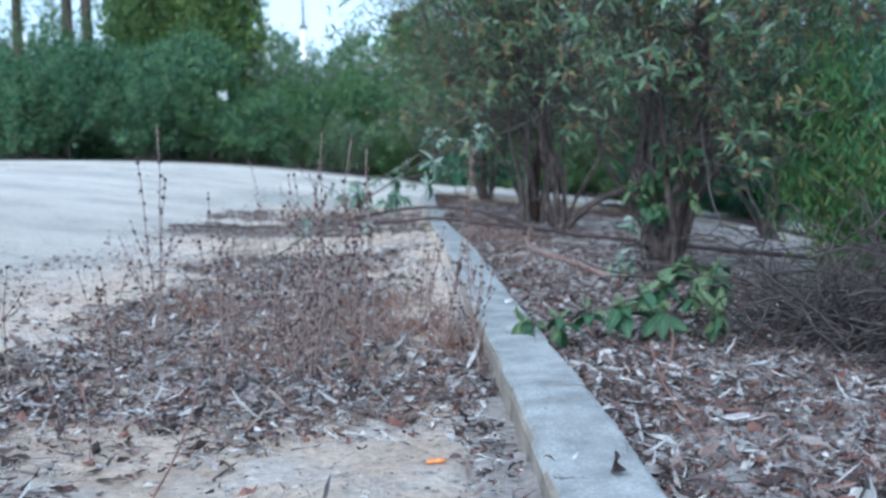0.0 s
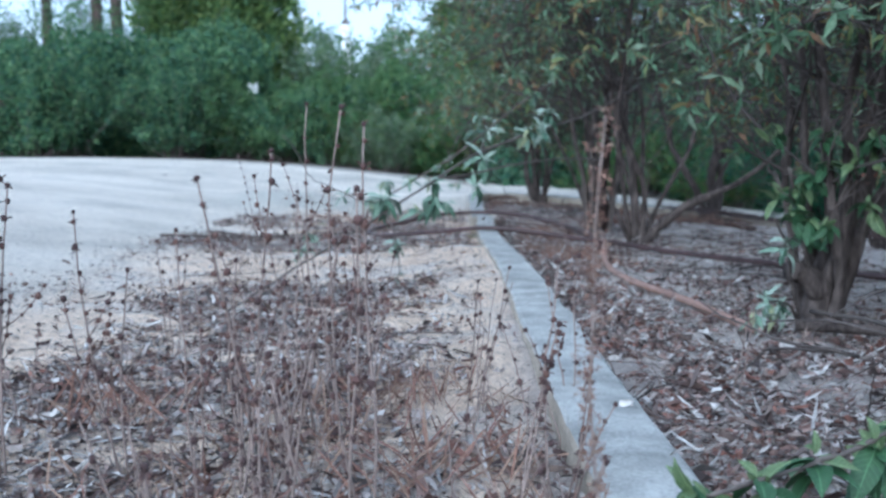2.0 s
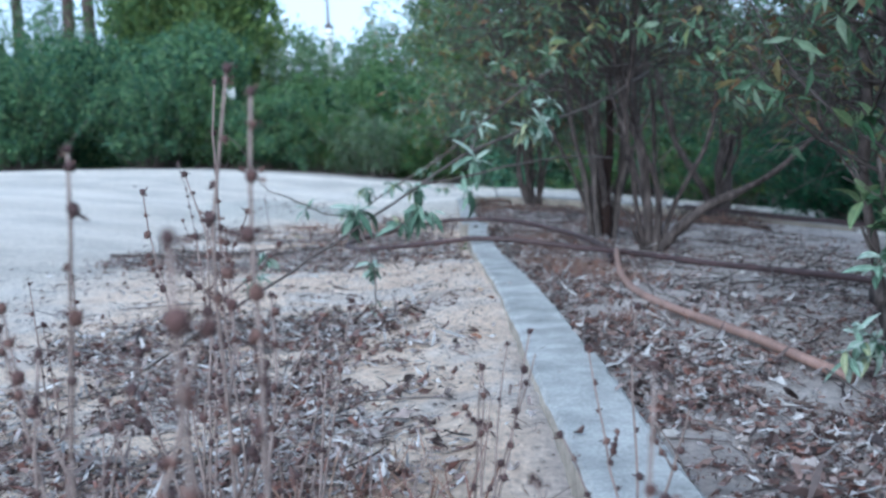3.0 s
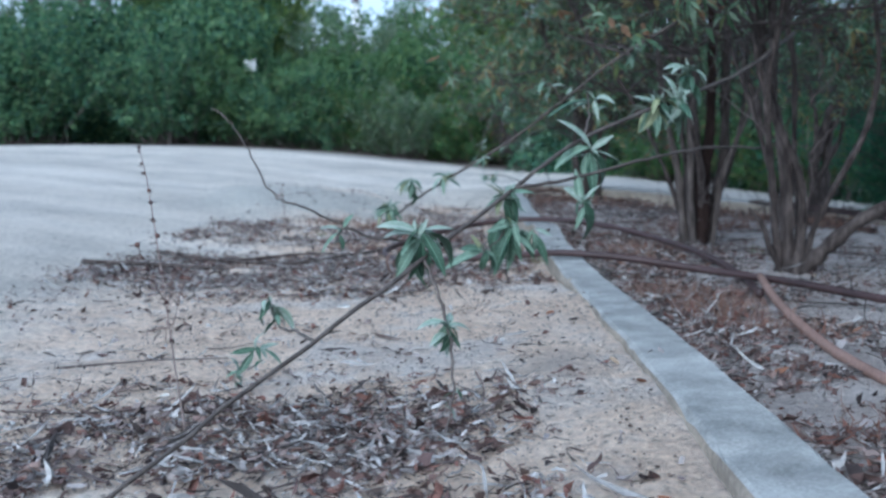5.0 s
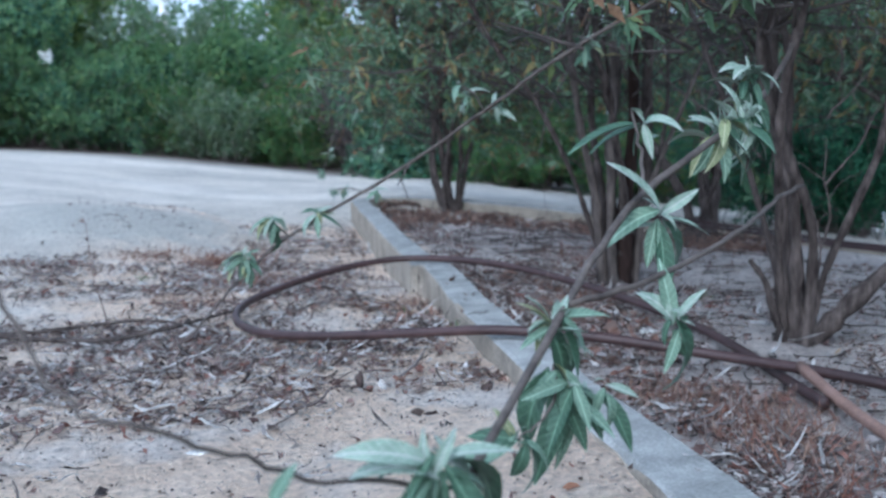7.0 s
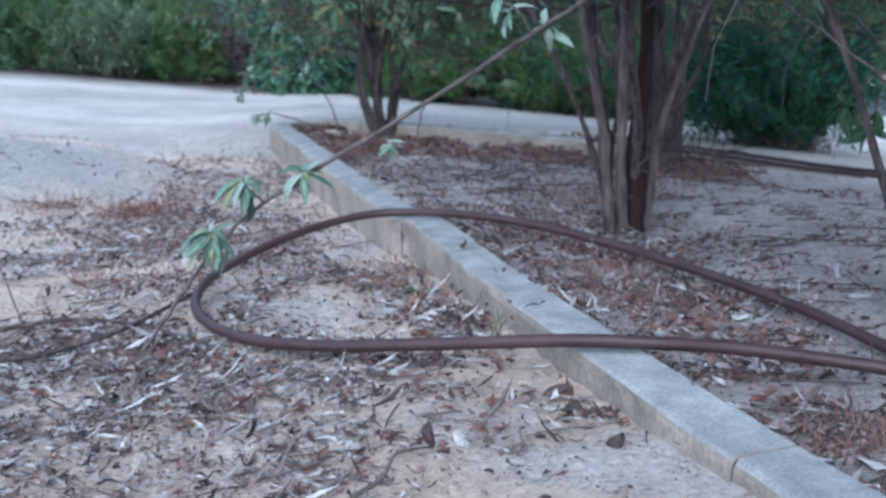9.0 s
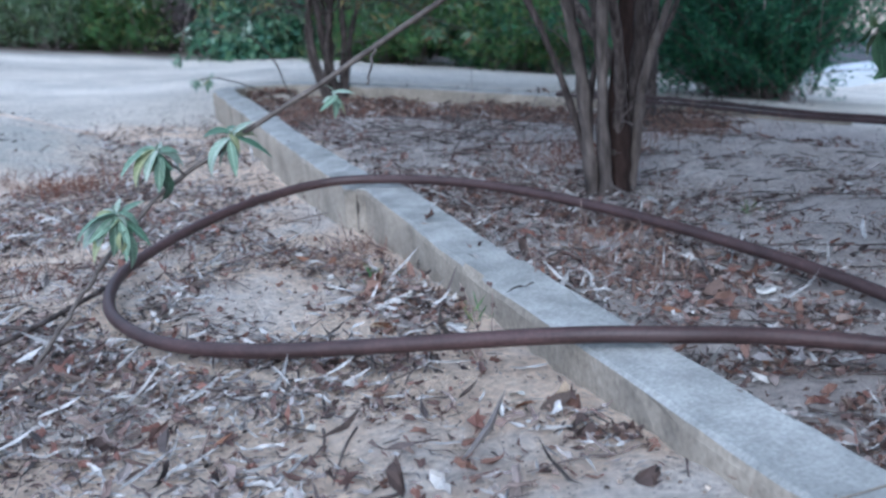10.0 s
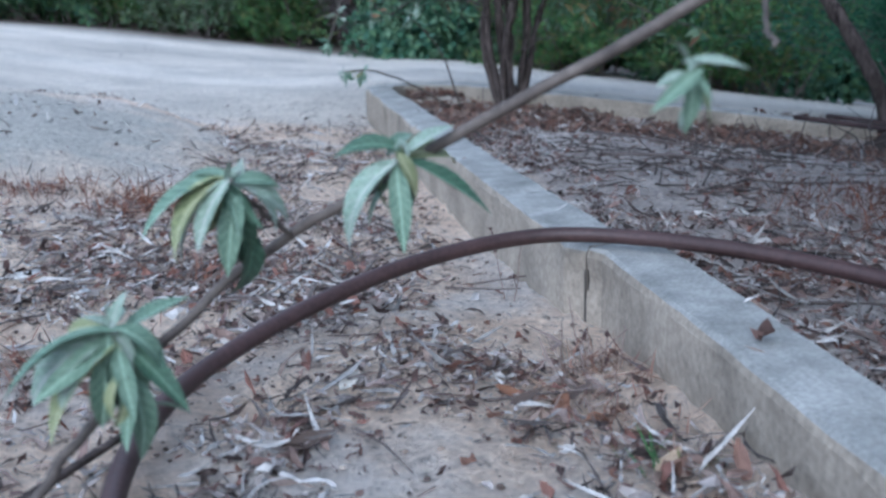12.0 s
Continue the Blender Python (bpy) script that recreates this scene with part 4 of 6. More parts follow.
pipe("irrigation_pipe", [(2.9, 4.2, -0.11), (1.95, 4.75, -0.04), (1.47, 5.2, -0.015), (1.1, 5.75, 0.0), (0.84, 6.25, 0.0), (0.62, 6.55, 0.02), (0.42, 6.75, 0.035), (0.20, 6.86, 0.065), (0.05, 6.90, 0.082), (-0.08, 6.96, 0.085), (-0.20, 7.05, 0.07), (-0.38, 7.17, 0.05), (-0.53, 7.28, 0.035), (-0.66, 7.45, 0.02),
                         (-0.735, 7.65, 0.02), (-0.74, 7.85, 0.025), (-0.69, 8.04, 0.03), (-0.56, 8.22, 0.05), (-0.40, 8.36, 0.07), (-0.22, 8.43, 0.085), (-0.08, 8.40, 0.088), (0.09, 8.26, 0.085), (0.24, 8.08, 0.07), (0.38, 7.83, 0.045), (0.47, 7.5, 0.03), (0.53, 7.2, 0.015), (0.55, 6.9, 0.0), (0.53, 6.6, -0.004), (0.50, 6.4, 0.008)],
     0.0125, PIPE, "looped faded brown plastic irrigation pipe over the kerb")
pipe("irrigation_pipe", [(0.555, 6.62, 0.03), (0.515, 6.3, 0.012), (0.475, 5.9, 0.008), (0.460, 5.6, 0.007), (0.468, 5.36, 0.007), (0.502, 5.08, 0.007), (0.555, 4.82, 0.006), (0.605, 4.56, 0.004), (0.635, 4.38, 0.0), (0.66, 4.28, -0.006), (0.70, 4.2, -0.02)], 0.0125, PIPE_PALE, "sun-bleached tan irrigation pipe lying on the soil")
pipe("irrigation_pipe", [(1.6, 11.2, -0.06), (2.0, 10.5, -0.10), (2.2, 9.8, -0.115), (2.5, 9.2, -0.14), (3.2, 8.4, -0.3)], 0.011, PIPE, "brown irrigation pipe lying across the bed")
pipe("irrigation_pipe", [(1.75, 11.2, -0.06), (2.12, 10.55, -0.10), (2.34, 9.85, -0.12), (2.62, 9.3, -0.145), (3.3, 8.5, -0.3)], 0.011, PIPE, "brown irrigation pipe lying across the bed")


b = Builder()
tube(b, smooth_line([(0.80, 4.22, -0.005), (1.05, 4.02, 0.0), (1.35, 3.9, -0.02), (1.75, 3.85, -0.06)], 5), np.linspace(0.016, 0.009, 16), 7)
tagged(part("fallen_stick", b, BARK), "thick fallen grey-brown stick on the bed soil", "stick")

def stick(pts, r, material, label):
    b = Builder()
    s = smooth_line([(x, y, float(ground_z(x, y)) + 0.006 + 1.3 * z) for x, y, z in pts], 6)
    tube(b, s, np.linspace(r, r * 0.5, len(s)), 6)
    tagged(part("fallen_stick", b, material), label, "stick")


stick([(-1.62, 7.62, 0.012), (-1.36, 7.66, 0.015), (-1.18, 7.70, 0.02), (-1.03, 7.72, 0.02), (-0.88, 7.65, 0.012), (-0.79, 7.56, 0.006)], 0.0075, BARK, "long thin dark stick on the sand")
stick([(-1.75, 7.80, 0.01), (-1.45, 7.64, 0.012), (-1.14, 7.48, 0.014), (-1.0, 7.52, 0.016), (-0.89, 7.59, 0.02), (-0.745, 7.94, 0.012)], 0.0090, BARK, "long bent dark stick on the sand")
stick([(-1.9, 7.35, 0.01), (-1.6, 7.30, 0.02), (-1.3, 7.27, 0.012)], 0.0105, BARK, "thick dark stick on the sand")
stick([(-0.55, 6.60, 0.006), (-0.50, 6.64, 0.008), (-0.47, 6.68, 0.02), (-0.41, 6.72, 0.006)], 0.004, TWIG, "short curled grey stick on the sand")
stick([(-0.44, 1.53, 0.004), (-0.444, 1.64, 0.01), (-0.46, 1.85, 0.03), (-0.49, 2.07, 0.06)], 0.0028, STRAW, "long pale straw on the litter")
stick([(0.495, 2.53, 0.03), (0.465, 2.3, 0.02), (0.444, 2.10, 0.012), (0.426, 1.65, 0.005)], 0.0035, STRAW, "long pale forked stick beside the kerb")
stick([(0.452, 2.18, 0.015), (0.50, 2.30, 0.05), (0.515, 2.38, 0.08)], 0.0025, STRAW, "long pale forked stick beside the kerb")
stick([(0.445, 8.73, 0.006), (0.50, 8.71, 0.008), (0.56, 8.67, 0.006)], 0.005, TWIG, "short grey twig on the bed soil")
stick([(0.30, 9.75, 0.02), (0.46, 9.45, 0.05), (0.62, 9.35, 0.02), (0.95, 9.45, 0.008)], 0.006, TWIG, "crooked grey fallen branch on the bed soil")
stick([(0.38, 10.1, 0.03), (0.45, 9.8, 0.05), (0.70, 9.6, 0.03), (1.05, 9.75, 0.008)], 0.005, TWIG, "crooked grey fallen branch on the bed soil")
stick([(1.05, 6.9, 0.006), (1.2, 7.0, 0.01), (1.4, 7.02, 0.006)], 0.004, TWIG, "short grey twig on the bed soil")
stick([(-1.25, 5.55, 0.006), (-1.05, 5.63, 0.008), (-0.88, 5.62, 0.006)], 0.003, TWIG, "thin grey twig on the sand")
stick([(-1.2, 5.2, 0.006), (-1.0, 5.16, 0.008), (-0.9, 5.2, 0.006)], 0.003, TWIG, "thin grey twig on the sand")

# ---- arching branches with leaves ----
def leaf_meshes(name, material, n, width, curls):
    """Long pointed leaves of length 1, folded along the midrib and bent in an arc."""
    out = []
    for i in range(n):
        bend = 1.9 * curls[i % len(curls)] + 1e-3
        w0 = width * (0.85 + 0.1 * i)
        v = []
        for k in range(8):
            q = k / 7
            half = 0.5 * w0 * max(0.03, math.sin(math.pi * q ** 0.85) ** 0.85)
            x, z = math.sin(bend * q) / bend, -(1 - math.cos(bend * q)) / bend
            ripple = 0.03 * w0 * math.sin(9 * q + i)
            v += [(x, -half, z + 0.45 * half + ripple), (x, 0, z), (x, half, z + 0.45 * half - ripple)]
        b = Builder()
        b.add(v, None, [(k * 3 + j, k * 3 + 3 + j, k * 3 + 4 + j, k * 3 + 1 + j) for k in range(7) for j in range(2)])
        out.append(b.mesh(name, material))
    return out


def leaf_mat(name, a, b, rough=0.48):
    """Leaf skin with a pale midrib, fine slanting veins and blotches; the leaf lies along its own x axis."""
    m, t, bsdf, links = nodes_of(name)
    tc = t.nodes.new("ShaderNodeTexCoord")
    sep = t.nodes.new("ShaderNodeSeparateXYZ")
    links.new(tc.outputs["Object"], sep.inputs[0])

    def calc(op, p, q, r=0.0):
        n = t.nodes.new("ShaderNodeMath")
        n.operation = op
        for slot, val in zip(n.inputs, (p, q, r)):
            if isinstance(val, (int, float)):
                slot.default_value = val
            else:
                links.new(val, slot)
        return n.outputs[0]
    off = calc("ABSOLUTE", sep.outputs["Y"], 0.0)
    blot = noise_node(t, links, 5.0, 6, 0.65)
    tone = ramp_node(t, links, blot.outputs[0], [(0.3, a), (0.68, b)])
    fleck = noise_node(t, links, 28.0, 4, 0.6)
    grain = ramp_node(t, links, fleck.outputs[0], [(0.3, (0.72,) * 3), (0.68, (1.3,) * 3)])
    c = mix_node(t, links, 1.0, tone.outputs[0], grain.outputs[0], "MULTIPLY")
    wave = calc("SINE", calc("MULTIPLY", calc("MULTIPLY_ADD", off, -1.1, sep.outputs["X"]), 62.0), 0.0)
    vein = calc("MULTIPLY", calc("MAXIMUM", calc("SUBTRACT", wave, 0.55), 0.0), 0.55)
    rib = calc("MAXIMUM", calc("MULTIPLY_ADD", off, -55.0, 0.95), 0.0)
    line = calc("MINIMUM", calc("ADD", vein, rib), 0.7)
    pale = tuple(min(0.5, 2.3 * v + 0.05) for v in b)
    links.new(mix_node(t, links, line, c, pale), bsdf.inputs["Base Color"])
    bsdf.inputs["Roughness"].default_value = rough
    bsdf.inputs["Specular IOR Level"].default_value = 0.5
    bump_node(t, links, bsdf, calc("MULTIPLY_ADD", line, -0.8, fleck.outputs[0]), 0.5, 0.004)
    return m


SPRIG_LEAVES = [leaf_meshes("leaf", m, 3, 0.29, (0.25, 0.55, 0.8)) for m in (
    leaf_mat("sage_leaf", (0.075, 0.138, 0.092), (0.135, 0.205, 0.145)),
    leaf_mat("pale_sage_leaf", (0.16, 0.235, 0.175), (0.27, 0.345, 0.275)),
    leaf_mat("deep_leaf", (0.026, 0.066, 0.040), (0.050, 0.10, 0.060)),
    leaf_mat("yellowing_leaf", (0.15, 0.185, 0.085), (0.23, 0.255, 0.13)),
    leaf_mat("withered_leaf", (0.07, 0.04, 0.035), (0.13, 0.08, 0.06)))]


BROAD = leaf_mat("broad_green_leaf", (0.013, 0.048, 0.018), (0.03, 0.08, 0.028))
BROAD_LEAVES = [leaf_meshes("leaf", m, 3, 0.45, (0.10, 0.3, 0.5)) for m in (BROAD, leaf_mat("light_broad_leaf", (0.045, 0.092, 0.034), (0.105, 0.145, 0.062)), BROAD, BROAD)]


def one_leaf(parent, at, way, up, length, mesh):
    w = unit(way)
    side = unit(np.cross(up, w) + 1e-6)
    nor = np.cross(w, side)
    ob = new("leaf", mesh)
    ob.parent = parent
    m = Matrix([[w[0], side[0], nor[0], 0], [w[1], side[1], nor[1], 0], [w[2], side[2], nor[2], 0], [0, 0, 0, 1]])
    ob.matrix_basis = Matrix.Translation(tuple(at)) @ m @ Matrix.Scale(length, 4)
    return ob


def whorl(rng, parent, at, axis, n, length, droop=0.5, kind_set=None, kinds=(0, 0, 1, 2, 2, 0, 1, 2, 0, 3, 2)):
    """A tuft of leaves round a shoot tip: small ones upright in the middle, larger ones spreading and hanging."""
    axis = unit(axis)
    u = unit(np.cross(axis, (0.31, 0.2, 0.93)))
    w = np.cross(axis, u)
    count = int(n * 1.9)
    for i in range(count):
        a = 2.4 * i + rng.uniform(-0.7, 0.7)
        young = i / count < 0.28
        d = (math.cos(a) * u + math.sin(a) * w) * (0.5 if young else 1.0) + axis * (0.9 if young else rng.uniform(-0.1, 0.9)) + np.array([0, 0, 0.25 if young else -droop * rng.uniform(-0.2, 2.2)])
        # young leaves are pale; upward ones too, as painted light on the tops
        k = 1 if young or d[2] > 0.25 else int(rng.choice(kinds))
        size = length * (rng.uniform(0.3, 0.55) if young else rng.uniform(0.5, 1.12))
        one_leaf(parent, np.array(at) + axis * rng.uniform(-0.035, 0.012), d, axis + rng.normal(0, 0.6, 3) + np.array([0, 0, 0.8]), size, (kind_set or SPRIG_LEAVES)[k][int(rng.integers(3))])


def leafy_branch(name, seed, lines, tufts, label, material=None, group="", kind_set=None, sprays=()):
    """lines: (points, first radius, last radius); tufts: (place, axis, leaves, length, droop); sprays: (place, leaves) with the reach of each leaf east, up and south, and its kind."""
    rng = np.random.default_rng(seed)
    base = np.array(lines[0][0][0], float)
    ob = empty(name, *base)
    tagged(ob, label, "branch", group=group)
    for i, (pts, r0, r1) in enumerate(lines):
        s = smooth_line(np.array(pts, float) - base, 6)
        s[1:-1] += rng.normal(0, 0.0015, s[1:-1].shape)
        b = Builder()
        tube(b, s, np.linspace(r0, r1, len(s)), 8)
        part("stem" if i == 0 else "twig", b, material or GREEN_STEM, ob)
    for at, axis, n, length, droop in tufts:
        whorl(rng, ob, np.array(at, float) - base, axis, n, length, droop, kind_set)
    for at, shoots in sprays:
        reach = max(math.hypot(q[0], q[1]) for q in shoots)
        if len(shoots) > 2:
            whorl(rng, ob, np.array(at, float) - base, (-0.15, -0.3, 0.6), 3, 0.6 * reach, 0.8)
        for east, up, south, k in shoots:
            way = np.array((east, 0.12 * east - south, up + 0.12 * abs(east)))
            length = math.hypot(east, up) * (1 + 0.18 * abs(south) / (math.hypot(east, up) + 1e-6)) * 1.08
            one_leaf(ob, np.array(at, float) - base + rng.normal(0, 0.004, 3), way, np.array((0.1, -0.55, 1.0)) + rng.normal(0, 0.35, 3), length, SPRIG_LEAVES[k][int(rng.integers(3))])
    return ob


leafy_branch("arching_branch", 5, [
    ([(0.76, 7.12, 1.02), (0.5, 7.12, 0.93), (0.2, 7.24, 0.765), (0.0, 7.42, 0.62), (-0.2, 7.60, 0.475), (-0.41, 7.665, 0.357), (-0.5, 7.67, 0.308), (-0.60, 7.70, 0.245), (-0.68, 7.66, 0.185), (-0.745, 7.56, 0.13), (-0.80, 7.50, 0.07), (-0.86, 7.44, 0.01)], 0.0064, 0.0039),
    ([(-0.20, 7.60, 0.475), (-0.23, 7.52, 0.44), (-0.25, 7.46, 0.42)], 0.0025, 0.0018),
    ([(0.0, 7.42, 0.62), (-0.03, 7.40, 0.67), (-0.06, 7.42, 0.69)], 0.003, 0.002),
    ([(-0.57, 7.69, 0.265), (-0.60, 7.66, 0.30), (-0.615, 7.64, 0.318)], 0.003, 0.002), ([(-0.69, 7.65, 0.18), (-0.695, 7.60, 0.21), (-0.696, 7.55, 0.226)], 0.003, 0.002)],
    [((-0.06, 7.42, 0.69), (-0.3, 0.0, 0.5), 9, 0.07, 0.5), ((0.03, 7.40, 0.64), (-0.2, -0.3, 0.4), 8, 0.065, 0.5), ((0.25, 7.22, 0.80), (-0.3, -0.3, 0.4), 9, 0.07, 0.5), ((0.33, 7.2, 0.84), (0.2, -0.3, 0.5), 8, 0.07, 0.5)],
    "long arching grey stem with drooping tufts of sage leaves", group="drooping branches", sprays=(
        ((-0.615, 7.640, 0.320), ((-0.074, -0.028, 0.024, 3), (-0.041, -0.04, 0.029, 1), (-0.016, -0.061, 0.038, 0), (0.045, -0.017, 0.019, 1), (0.041, 0.009, 0.008, 0), (0.001, 0.025, 0.007, 1), (-0.027, -0.009, 0.023, 1), (-0.049, -0.013, -0.021, 3), (0.013, -0.031, 0.034, 0), (-0.045, 0.009, -0.023, 0), (0.009, 0.018, -0.006, 1), (-0.082, -0.018, 0.008, 0), (-0.062, -0.045, 0.0, 1), (0.024, -0.078, 0.012, 2), (0.056, -0.012, 0.016, 1))),
        ((-0.602, 7.660, 0.288), ((0.009, -0.067, 0.013, 2), (-0.014, -0.041, 0.017, 0))),
        ((-0.696, 7.550, 0.227), ((-0.082, -0.022, 0.026, 1), (-0.076, -0.05, 0.018, 3), (-0.056, -0.032, 0.039, 0), (0.012, -0.044, 0.032, 0), (0.045, -0.043, 0.025, 2), (-0.01, 0.025, 0.003, 1), (0.05, 0.024, -0.028, 0), (0.008, 0.028, 0.009, 1), (-0.044, -0.004, -0.013, 3), (0.024, -0.012, 0.024, 1), (-0.024, -0.024, -0.02, 3), (0.034, -0.082, 0.016, 0), (-0.006, -0.072, 0.026, 0), (-0.09, -0.006, 0.01, 0), (-0.06, -0.02, 0.028, 1), (0.052, -0.018, 0.018, 0), (-0.036, -0.06, 0.012, 2))),
        ((-0.689, 7.540, 0.194), ((0.02, -0.065, 0.02, 0), (-0.01, -0.044, 0.022, 0), (-0.004, -0.024, 0.014, 3))),
        ((-0.482, 7.640, 0.334), ((-0.049, 0.023, 0.011, 2), (-0.079, -0.041, 0.009, 1), (0.003, -0.063, 0.032, 0), (0.071, -0.035, 0.024, 2), (0.047, 0.028, -0.022, 1), (0.083, 0.013, -0.042, 3), (-0.034, -0.027, -0.022, 3), (0.027, 0.034, -0.026, 0), (0, 0.018, 0.005, 1))),
        ((-0.312, 7.440, 0.410), ((-0.033, -0.022, 0.012, 0), (-0.004, -0.038, 0.019, 0), (-0.022, 0.003, 0.007, 1), (-0.01, 0.022, 0.005, 1), (0.038, -0.001, 0.015, 1), (0.02, 0.016, 0, 1), (0.023, -0.034, 0.004, 3), (0.014, -0.014, 0.016, 0)))))
